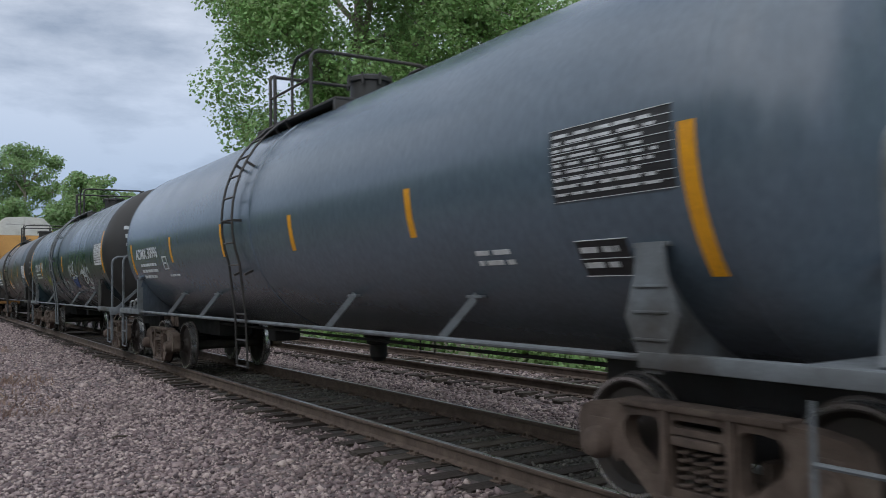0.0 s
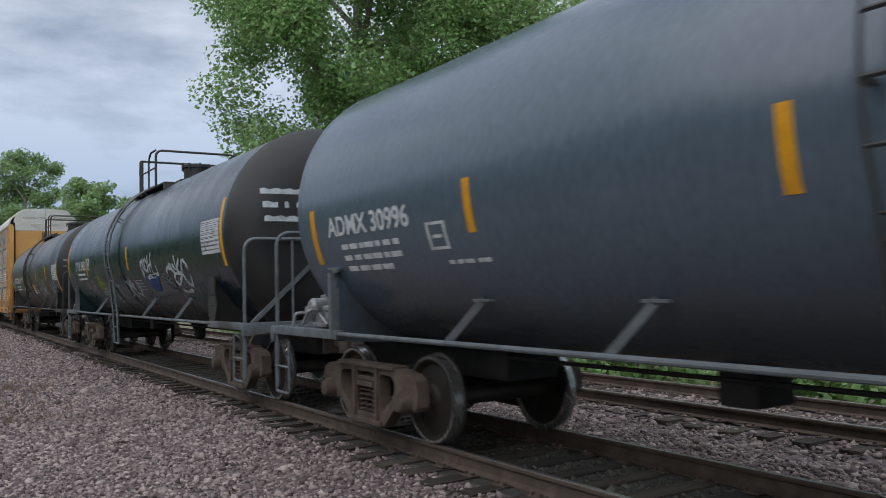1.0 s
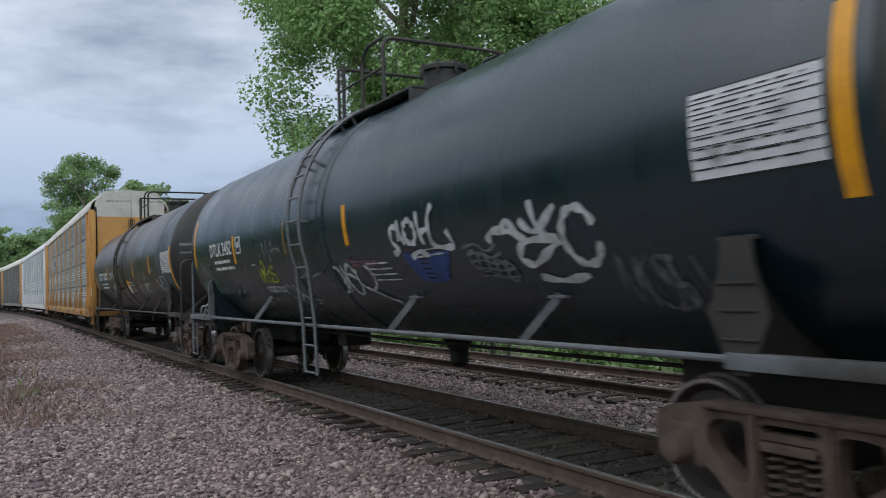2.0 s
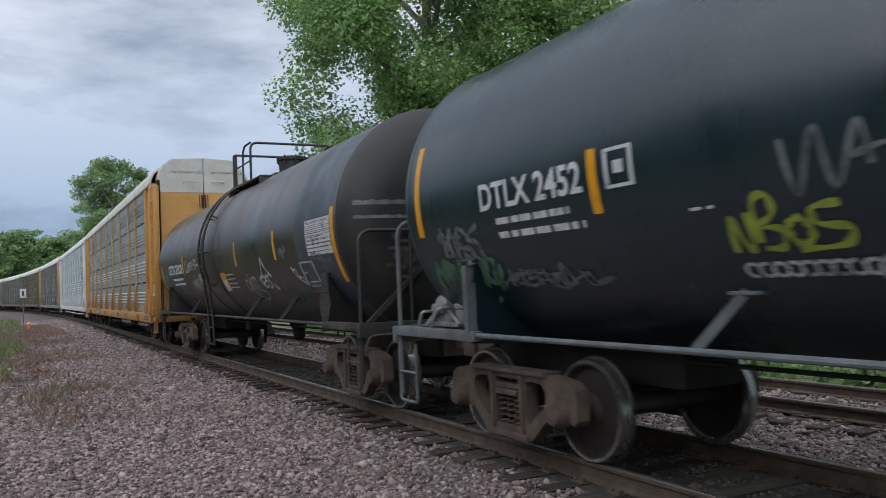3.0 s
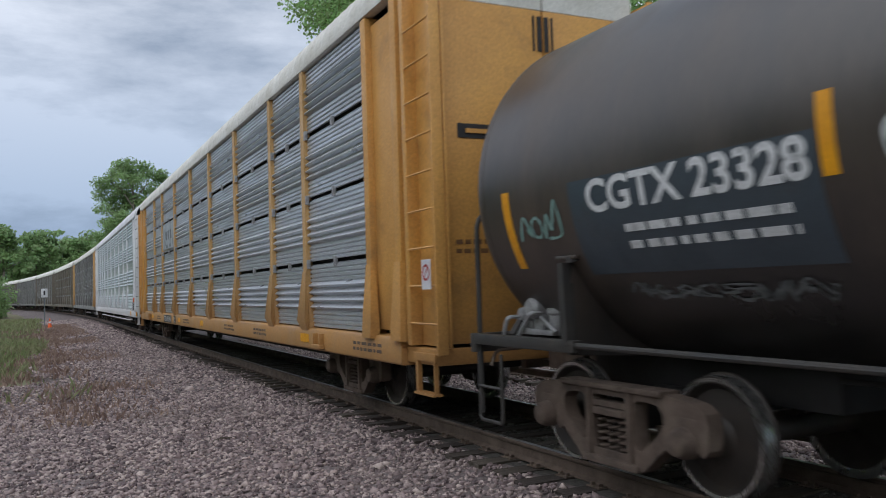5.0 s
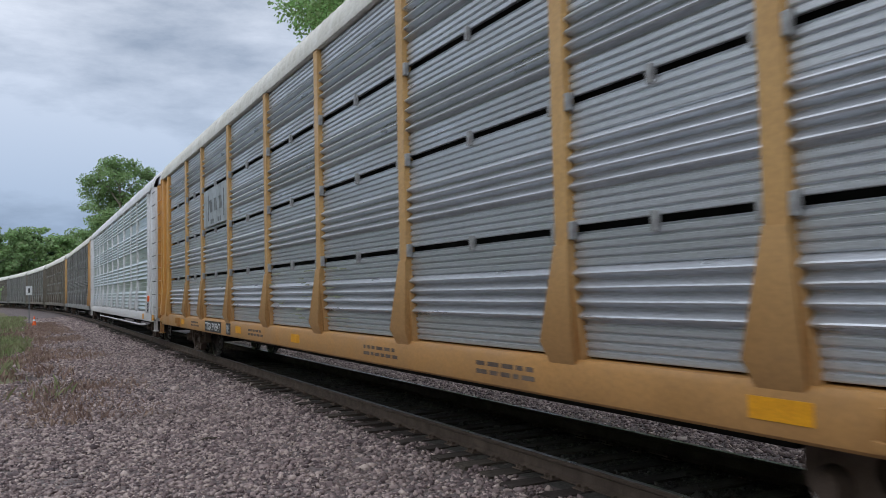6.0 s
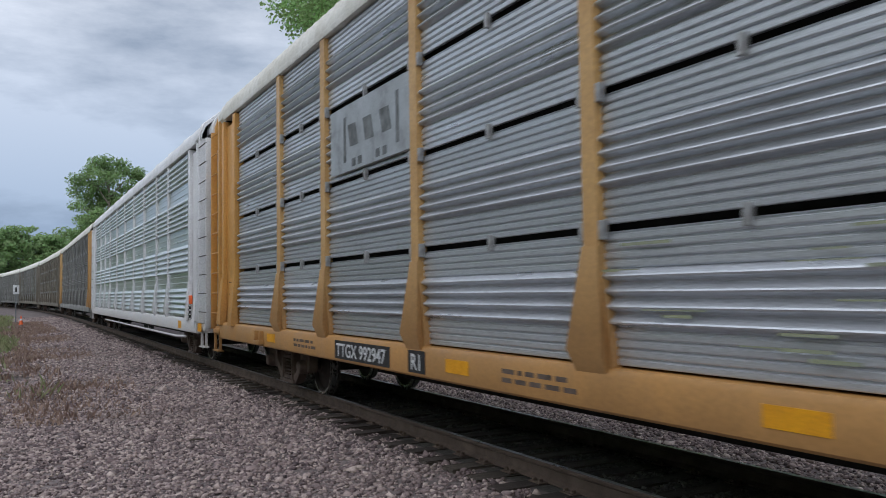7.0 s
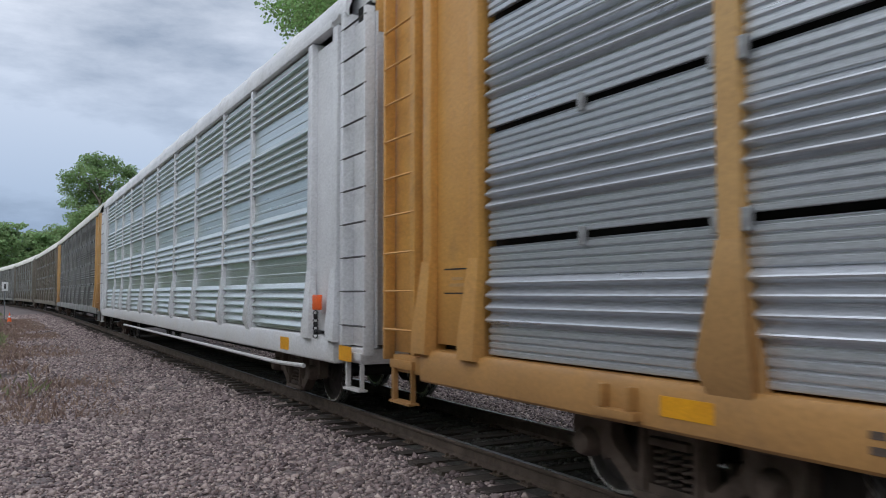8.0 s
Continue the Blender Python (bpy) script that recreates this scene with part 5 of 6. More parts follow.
tag(car, M_SPRAY_DIM, "dense grey sprayed scrawl", -3.25, 0.78, 1.66, 0.36, 0.035, [[(0.02 + 0.05 * k, 0.95 - 0.2 * k), (0.3 + 0.04 * k, 1.0 - 0.22 * k), (0.5 + 0.05 * k, 0.8 - 0.18 * k), (0.72 + 0.06 * k, 0.95 - 0.22 * k)] for k in range(5)] + [ring(0.2 + 0.16 * k, 0.6 - 0.1 * k, 0.09, 0.25) for k in range(5)])
tag(car, M_SPRAY, "broad white sprayed swirl", -3.72, 1.55, 1.66, 0.66, 0.085, [
    [(0.0, 0.55), (0.06, 0.68), (0.22, 0.66), (0.36, 0.52)], [(0.16, 0.66), (0.22, 0.8), (0.3, 0.6)], [(0.46, 1.0), (0.48, 0.7), (0.56, 0.5)], [(0.34, 0.78), (0.46, 0.62), (0.66, 0.9)],
    [(0.62, 0.52), (0.34, 0.5), (0.26, 0.3), (0.36, 0.2), (0.52, 0.36), (0.64, 0.5)], ring(0.8, 0.5, 0.13, 0.34, 0.9), [(0.36, 0.02), (0.55, -0.04), (0.75, 0.02)]])
graffiti(car, M_SPRAY_DIM, "faded grey sprayed scribbles", [(6.2, 4.4, 1.66, 0.16, 6, 0.05, 27), (-5.2, -6.2, 1.6, 0.5, 3, 0.05, 28)])
u = arc(2.36)
bm = bmesh.new()
for k in range(6):
    tank_stroke(bm, [(-2.05 - 0.03 * k, arc(1.94) - 0.05 * k), (-2.5, arc(1.92) - 0.055 * k), (-3.0 + 0.04 * k, arc(1.93) - 0.05 * k)], 0.075, 0.005 + 0.0006 * k)
part("graffiti", bm, M_SPRAY_BLUE, car, "blue sprayed patch")
bm = bmesh.new()
for k in range(4):
    tank_stroke(bm, [(-1.05 - 0.03 * k, arc(1.90) - 0.07 * k), (-1.35, arc(1.895) - 0.07 * k), (-1.62 - 0.05 * k, arc(1.895) - 0.07 * k)], 0.022, 0.011)
for k in range(2):
    tank_stroke(bm, [(-2.35, u - 0.40 - 0.06 * k), (-2.7, u - 0.385 - 0.06 * k), (-3.0 + 0.1 * k, u - 0.38 - 0.06 * k)], 0.02, 0.011)
part("graffiti", bm, M_SPRAY, car, "white sprayed underlines")

bm = bmesh.new()
head_bars(bm, [(-1.15, -0.15, 3.02, 0.09), (-1.12, -0.9, 2.82, 0.10), (-0.8, -0.74, 2.82, 0.10), (-0.62, -0.15, 2.82, 0.09), (-1.1, 0.0, 2.62, 0.09)], -1, 7.3)
part("stencil_lettering", bm, M_SPRAY, car, "blurred white stencilled lines on the head")
graffiti(car, M_SPRAY_TEAL, "green sprayed loops near the rear saddle", [(7.2, 5.9, 1.72, 0.34, 4, 0.09, 61), (7.1, 6.2, 1.50, 0.22, 3, 0.07, 62)])
graffiti(car, M_SPRAY_DIM, "grey sprayed tag near the rear end", [(6.9, 6.1, 2.02, 0.30, 3, 0.06, 63)])

# the rusty black tank car
car, shell = tank_car(45.18, 13.03, 8.42, M_RUSTY, (M_HEAD, M_RUSTY, M_HEAD), M_FRAME_BLACK, "rusty black tank car with slate band and sprayed graffiti", rim=7.3, rear=7.66, braces=(3.6, -1.95, -4.2), stiles=(0.70, 1.15))
CARS.append((car, 45.18, 13.03))
bm = bmesh.new()
lathe(bm, [(-7.27, TANK_R), (-7.27, TANK_R + 0.003), (-5.51, TANK_R + 0.003), (-5.51, TANK_R)], 96, "y", (0, 0, TANK_Z))
part("painted_band", bm, M_BAND, car, "slate blue repainted band round the shell")
amber_strips(car, [(-4.34, 2.14, 2.61, 0.10), (-1.62, 2.14, 2.59, 0.09), (1.88, 2.16, 2.63, 0.10), (3.95, 2.16, 2.61, 0.10), (7.25, 1.78, 2.45, 0.11)])
bm = bmesh.new()
tank_patch(bm, -7.24, -7.12, arc(1.72), arc(2.72), 0.009)
part("reflective_strip", bm, M_YELLOW, car, "amber reflective strip")
bm = bmesh.new()
tank_patch(bm, 6.30, 4.02, arc(1.70), arc(2.42))
part("painted_band", bm, M_BAND, car, "slate blue repainted number panel")
bm = bmesh.new()
letters(bm, "CGTX 23328", tank_put(6.08, arc(2.17), 0.009), 0.245, 0.009, 1.08)
part("stencil_lettering", bm, M_LETTER, car, "white stencilled car number")
bm = bmesh.new()
bars(bm, 5.7, 4.1, arc(1.84), arc(2.08), 2, 8, lift=0.009)
bars(bm, -0.52, -1.3, arc(1.68), arc(2.02), 4, 9, 0.3)
tagged(part("stencil_lettering", bm, M_LETTER, car), "small white stencilled lines", kind="stuff")
data_panel(car, -6.03, -7.08, 2.11, 2.62, M_PLATE, M_INK, 9, 14)
bm = bmesh.new()
tank_patch(bm, -0.03, -0.45, arc(1.675), arc(1.89), 0.005)
ob = part("warning_placard", bm, M_PLATE, car, "yellow and white warning placard")
bm = bmesh.new()
tank_patch(bm, -0.03, -0.45, arc(1.89), arc(2.04), 0.005)
tank_patch(bm, -0.03, -0.07, arc(1.675), arc(1.89), 0.007)
tank_patch(bm, -0.41, -0.45, arc(1.675), arc(1.89), 0.007)
part("placard_border", bm, M_YELLOW, ob)
tag(car, M_SPRAY, "white sprayed script tag", 3.62, 1.65, 2.16, 0.46, 0.042, [
    [(0.12, 0.62), (0.03, 0.55), (0.0, 0.25), (0.05, 0.02), (0.15, 0.08)], ring(0.22, 0.22, 0.05, 0.2), [(0.32, 0.28), (0.40, 0.36), (0.36, 0.52), (0.31, 0.3), (0.36, 0.08), (0.43, 0.14)],
    [(0.46, 0.12), (0.48, 0.5), (0.54, 0.45), (0.55, 0.16)], [(0.62, 0.55), (0.63, 0.2)], [(0.58, 1.0), (0.60, 0.78)], [(0.80, 0.55), (0.72, 0.62), (0.70, 0.36), (0.80, 0.34), (0.81, 0.6), (0.80, 0.14), (0.70, 0.12)],
    [(0.90, 0.98), (0.91, 0.55), (0.94, 0.26)], [(0.86, 0.30), (1.0, 0.32)]])
graffiti(car, M_SPRAY, "small tangled white tag", [(3.15, 2.35, 1.88, 0.28, 4, 0.03, 32), (2.35, 1.5, 1.98, 0.26, 5, 0.028, 31)])
tag(car, M_SPRAY, "thin looping white tag", -1.88, 1.05, 1.50, 0.56, 0.028, [
    ring(0.10, 0.55, 0.10, 0.22), [(0.28, 1.0), (0.30, 0.6), (0.33, 0.35), (0.2, 0.5)], ring(0.44, 0.62, 0.11, 0.2, 1.3), ring(0.62, 0.6, 0.10, 0.26, 1.2), [(0.5, 0.75), (0.66, 0.86), (0.8, 0.72)], [(0.30, 0.3), (0.55, 0.05), (0.85, -0.02), (1.0, 0.2), (0.8, 0.38)]])
tag(car, M_SPRAY, "tall white sprayed peak over a smeared tag", -2.92, 0.92, 1.66, 0.60, 0.05, [
    [(0.30, 0.45), (0.44, 0.78), (0.52, 1.0), (0.66, 0.7), (0.9, 0.4)], [(0.0, 0.3), (0.2, 0.45), (0.5, 0.4), (0.75, 0.48)], [(0.1, 0.15), (0.4, 0.3), (0.7, 0.25)], ring(0.3, 0.28, 0.14, 0.2), ring(0.55, 0.26, 0.12, 0.2, 1.2), [(0.6, 0.4), (0.8, 0.12), (1.0, 0.0), (0.92, 0.2)]])
tag(car, M_SPRAY_DIM, "row of grey sprayed loops", -3.92, 1.75, 1.44, 0.36, 0.036, [ring(0.06 + 0.1 * k, 0.46 + 0.03 * (k % 2), 0.075, 0.34, 1.1, 0.7 * k) for k in range(9)] + [[(0.02, 0.2), (0.2, 0.0), (0.5, 0.06), (0.8, -0.04), (1.0, 0.1), (0.96, 0.5), (0.8, 0.72)]])
tag(car, M_SPRAY, "upright white sprayed scrawl", -5.0, 0.5, 1.68, 0.36, 0.045, [[(0.0, 1.0), (0.25, 0.6), (0.6, 0.3), (0.95, 0.1)], [(0.1, 0.75), (0.4, 0.85), (0.45, 0.4)], [(0.4, 0.5), (0.8, 0.45), (1.0, 0.15)]])
graffiti(car, M_SPRAY_DIM, "faded grey sprayed scribbles", [(0.28, -0.40, 2.80, 0.20, 3, 0.034, 35), (0.22, -0.35, 2.56, 0.22, 3, 0.034, 38), (-5.5, -7.0, 2.06, 0.14, 6, 0.03, 37), (-4.55, -5.0, 2.24, 0.12, 3, 0.04, 39), (-1.55, -1.75, 2.45, 0.34, 1, 0.03, 34), (5.9, 4.2, 1.56, 0.10, 7, 0.03, 41)])
tag(car, M_SPRAY_MINT, "pale green sprayed tag near the rear end", 7.1, 0.62, 1.98, 0.34, 0.032, [[(0.0, 0.1), (0.15, 0.7), (0.3, 0.2), (0.2, 0.4)], ring(0.45, 0.4, 0.12, 0.25), [(0.62, 0.1), (0.72, 0.7), (0.8, 0.3), (0.95, 1.0), (1.0, 0.2), (0.7, 0.1)]])
for y0, y1, z0, z1 in ((-5.50, -6.10, 2.025, 2.05), (-5.62, -6.16, 1.67, 1.695), (-5.50, -5.535, 1.695, 2.025), (-6.08, -6.115, 1.695, 2.025), (-5.56, -5.70, 1.87, 1.90), (-5.62, -6.05, 1.735, 1.75)):
    bm = bmesh.new()
    tank_patch(bm, y0, y1, arc(z0), arc(z1), 0.0075)
    part("stencil_rule", bm, M_PALE, car, "pale stencilled rule of a box")
bm = bmesh.new()
tank_patch(bm, -5.56, -5.74, arc(1.52), arc(1.60), 0.0085)
part("placard", bm, M_RED, car, "small red placard")

bm = bmesh.new()
letters(bm, "CGTX 23328", lambda across, up: on_head(-0.52 + across, 2.98 + up, -1, 7.3), 0.13, 0.004, 0.95)
part("stencil_lettering", bm, M_LETTER, car, "white stencilled car number on the head")
bm = bmesh.new()
head_bars(bm, [(x0 - 0.45, x1 - 0.45, 2.82 - 0.14 * k, 0.06) for k in range(3) for x0, x1 in ((0.0, 0.2), (0.3, 0.55), (0.6, 0.8))], -1, 7.3)
part("stencil_lettering", bm, M_LETTER, car, "small white stencilled lines on the head")
bm = bmesh.new()
head_bars(bm, [(-1.42, -0.68, 2.70, 0.07), (-1.42, -0.70, 2.52, 0.05)], -1, 7.3)
part("graffiti", bm, M_SPRAY_DIM, car, "smeared grey paint on the head")
bm = bmesh.new()
for k in range(16):
    a = k * 2.4
    d = 0.30 * math.sqrt(k / 16)
    x, z = -0.72 + d * math.cos(a), 2.02 + d * math.sin(a)
    head_bars(bm, [(x - 0.07, x + 0.07, z, 0.05 + 0.03 * (k % 3))], -1, 7.3, 0.006 + 0.0005 * k)
part("graffiti", bm, material("scoured_brown_patch", (0.085, 0.066, 0.055), (0.05, 0.042, 0.038), rough=0.7, scale=7, dirt=(0.14, 0.12, 0.105), dirt_scale=6), car, "scoured pale patch on the head")

# the covered vehicle-carrying cars
car = auto_rack("amber covered auto rack car with galvanised ribbed side panels", M_RACK, M_GALV, M_CREAM, M_RACK, M_CREAM, POSTS_A, "ribbed", post_mat=M_POST)
CARS.append((car, 68.05, 20.5))
bm = bmesh.new()
for s in (-1, 1):
    for x in (-0.98, 0.26):
        letters(bm, "EXCESS HEIGHT CAR", (lambda across, up, s=s, x=x: (x * 1.0 + across if s < 0 else -x - across, s * 13.965, 5.42 + up)), 0.075, 0.0, 1.0)
part("stencil_lettering", bm, M_INK, car, "black stencilled words EXCESS HEIGHT CAR")
bm = bmesh.new()
prism(bm, [(6.66, 0.80), (4.93, 0.80), (4.93, 1.03), (6.66, 1.03)], -1.579, -1.577)
prism(bm, [(4.46, 0.80), (4.06, 0.80), (4.06, 1.03), (4.46, 1.03)], -1.579, -1.577)
pad = part("number_patch", bm, M_INK, car, "black painted number patch")
bm = bmesh.new()
letters(bm, "TTGX 992947", flat_put(-1.582, 6.60, 0.835), 0.165, 0.004, 1.16)
letters(bm, "R1", flat_put(-1.582, 4.40, 0.835), 0.165, 0.004, 1.1)
part("stencil_lettering", bm, M_LETTER, pad, "white stencilled car number")
for y in (-0.35, 9.6, 3.4, -9.4):
    bm = bmesh.new()
    box(bm, -1.579, y - 0.22, 0.86, -1.575, y + 0.22, 0.99)
    part("reflective_strip", bm, M_YELLOW, car, "amber reflective strip")
r = random.Random(5)
for y in (2.6, -3.2, 8.4, -6.0, -11.6):
    bm = bmesh.new()
    for row in (0.0, 0.075):
        a = y
        while a > y - 0.9:
            w = r.uniform(0.06, 0.2)
            box(bm, -1.5775, a - w, 0.86 + row, -1.5752, a, 0.90 + row)
            a -= w + 0.05
    part("stencil_lettering", bm, M_CAST, car, "small faded brown stencilled lines")
for y in (-10.2, 10.2):
    bm = bmesh.new()
    rbox(bm, -1.66, y - 0.20, 0.80, -1.56, y + 0.20, 0.86, 0.01)
    rbox(bm, -1.65, y - 0.16, 0.86, -1.57, y - 0.12, 1.02, 0.01)
    rbox(bm, -1.65, y + 0.12, 0.86, -1.57, y + 0.16, 1.02, 0.01)
    part("jacking_bracket", bm, M_RACK, car, "worn amber bracket on the sill")
bm = bmesh.new()
box(bm, -1.537, 4.36, 3.16, -1.53, 6.86, 4.0)
sign = part("emblem_panel", bm, M_PALE, car, "pale painted emblem panel on the side")
bm = bmesh.new()
for y in (6.35, 4.75):
    box(bm, -1.540, y - 0.04, 3.28, -1.537, y + 0.04, 3.86)
for y in (6.08, 5.58, 5.08):
    prism(bm, [(y - 0.17, 3.46), (y + 0.09, 3.46), (y + 0.17, 3.74), (y - 0.09, 3.74)], -1.540, -1.537)
for y in (6.05, 5.85, 5.3, 5.1):
    box(bm, -1.540, y - 0.06, 3.20, -1.537, y + 0.06, 3.30)
part("emblem", bm, M_SPRAY_DIM, sign, "dark grey emblem in plain shapes")

bm = bmesh.new()
r = random.Random(77)
for k in range(26):
    y, z = r.uniform(-2.6, 1.2), r.uniform(1.2, 1.95)
    box(bm, -1.527, y, z, -1.5245, y + r.uniform(0.15, 0.6), z + r.uniform(0.008, 0.022))
tagged(part("graffiti", bm, material("faded_lime_overspray", (0.30, 0.33, 0.20), (0.26, 0.29, 0.22), rough=0.6, scale=6, dirt=(0.25, 0.27, 0.25), dirt_scale=8), car, "faded lime overspray on the lower panels"), kind="stuff")
for s in (-1, 1):
    bm = bmesh.new()
    y0, y1 = sorted((s * 13.962, s * 13.968))
    box(bm, -1.16, y0, 3.27, -0.56, y1, 3.43)
    slot = part("door_slot", bm, M_INK, car)
    bm = bmesh.new()
    y0, y1 = sorted((s * 13.968, s * 13.985))
    box(bm, -1.06, y0, 3.325, -0.60, y1, 3.375)
    part("door_handle", bm, M_RACK, slot)

for y0, y1, z in ((12.88, 12.39, 1.86), (12.88, 12.39, 1.63)):
    bm = bmesh.new()
    box(bm, -1.4735, y1, z, -1.471, y0, z + 0.014)
    part("stencil_rule", bm, M_INK, car, "black stencilled rule")
for z, w in ((1.76, 0.22), (1.70, 0.30)):
    bm = bmesh.new()
    box(bm, -1.4735, 12.63 - w / 2, z, -1.471, 12.63 + w / 2, z + 0.03)
    part("stencil_line", bm, M_POST, car)
for z, x0, x1 in ((2.10, -1.22, -0.62), (2.00, -1.22, -0.72)):
    x = x0
    while x < x1:
        w = r.uniform(0.05, 0.12)
        bm = bmesh.new()
        box(bm, x, -13.966, z, min(x + w, x1), -13.961, z + 0.05)
        part("stencil_line", bm, M_BROWN_PRINT, car)
        x += w + 0.03
bm = bmesh.new()
box(bm, -1.568, -14.02, 1.62, -1.5615, -13.80, 1.94)
tag = part("notice", bm, M_PLATE, car, "white notice with a red barred ring")
bm = bmesh.new()
ring = [[bm.verts.new((-1.570, -13.91 + q * math.cos(k * math.tau / 24), 1.80 + q * math.sin(k * math.tau / 24))) for q in (0.065, 0.09)] for k in range(24)]
for k in range(24):
    bm.faces.new((*ring[k], *ring[(k + 1) % 24][::-1]))
prism(bm, [(-13.975, 1.86), (-13.96, 1.873), (-13.845, 1.74), (-13.86, 1.727)], -1.5705, -1.5695)
part("ring", bm, M_RED, tag, "red barred ring")

car = auto_rack("white auto rack car with bright zinc side panels", M_WHITE, M_BRIGHT, M_WHITE, M_WHITE, M_RACK, POSTS_B, "banded", rung_mat=M_FRAME_BLACK, post_w=0.11)
CARS.append((car, 96.86, 20.5))
bm = bmesh.new()
rbox(bm, -1.60, -12.75, 1.42, -1.56, -12.45, 1.62, 0.02)
part("brake_tag", bm, M_ORANGE, car, "orange hand brake tag")
bm = bmesh.new()
for k in range(7):
    lathe(bm, [(-0.02, 0.03), (0, 0.038), (0.02, 0.03)], 8, "x" if k % 2 else "y", (-1.6, -12.6, 1.38 - 0.05 * k))
part("brake_chain", bm, M_DARK, car, "dark hanging chain")
for y in (-11.2, -13.6):
    bm = bmesh.new()
    box(bm, -1.58, y - 0.2, 0.82, -1.574, y + 0.2, 1.0)
    part("reflective_strip", bm, M_YELLOW, car, "amber reflective strip")
bm = bmesh.new()
rod(bm, bend([(-1.62, -12.2, 0.66), (-1.62, -11.0, 0.62), (-1.62, 0, 0.62), (-1.62, 6, 0.62)], 0.3), 0.03, 8)
part("air_line", bm, M_WHITE, car, "white pipe under the side sill")
for k, (lab, fr, pa, ro, lo, co) in enumerate((
        ("dusty grey auto rack car with amber ends", M_DULL, M_DULL, M_CREAM, M_RACK, M_POST),
        ("weathered tan auto rack car", M_TAN, M_TAN, M_CREAM, M_TAN, M_TAN),
        ("weathered tan auto rack car with amber ends", M_TAN, M_DULL, M_CREAM, M_RACK, M_TAN),
        ("dull grey weathered auto rack car", M_DULL, M_DULL, M_CREAM, M_DULL, M_DULL),
        ("dull grey weathered auto rack car", M_DULL, M_TAN, M_CREAM, M_DULL, M_DULL))):
    car = auto_rack(lab, fr, pa, ro, lo, M_CREAM, POSTS_A, "ribbed", corner_mat=co)
    CARS.append((car, 96.86 + 28.81 * (k + 1), 20.5))


# ---- plants ----
def leaves(name, centres, spread, per, size, seed, mat, parent):
    """A crown: many small folded leaves scattered round the twig ends."""
    r = np.random.RandomState(seed)
    c = np.repeat(np.asarray(centres), per, axis=0)
    n = len(c)
    way = r.normal(size=(n, 3))
    way *= (r.uniform(0, 1, n) ** 0.42 / (np.linalg.norm(way, axis=1) + 1e-6))[:, None]
    at = c + way * np.asarray(spread) * 2.0
    out = at - c
    out /= np.linalg.norm(out, axis=1)[:, None] + 1e-6
    nrm = out * 0.5 + r.normal(size=(n, 3)) * 0.55 + (-0.15, -0.15, 0.75)
    nrm /= np.linalg.norm(nrm, axis=1)[:, None]
    u = np.cross(nrm, r.normal(size=(n, 3)))
    u /= np.linalg.norm(u, axis=1)[:, None]
    v = np.cross(nrm, u)
    k = (size * r.uniform(0.6, 1.35, n))[:, None]
    verts = np.stack([at - u * k * 0.5, at + v * k * 0.42 - nrm * k * 0.12, at + u * k * 0.55, at - v * k * 0.42 - nrm * k * 0.12], 1).reshape(-1, 3)
    i = np.arange(n)[:, None] * 4
    faces = np.concatenate([i + (0, 1, 2), i + (0, 2, 3)], 1).reshape(-1, 3)
    ob = bulk(name, verts, faces, mat)
    ob.parent = parent
    return ob


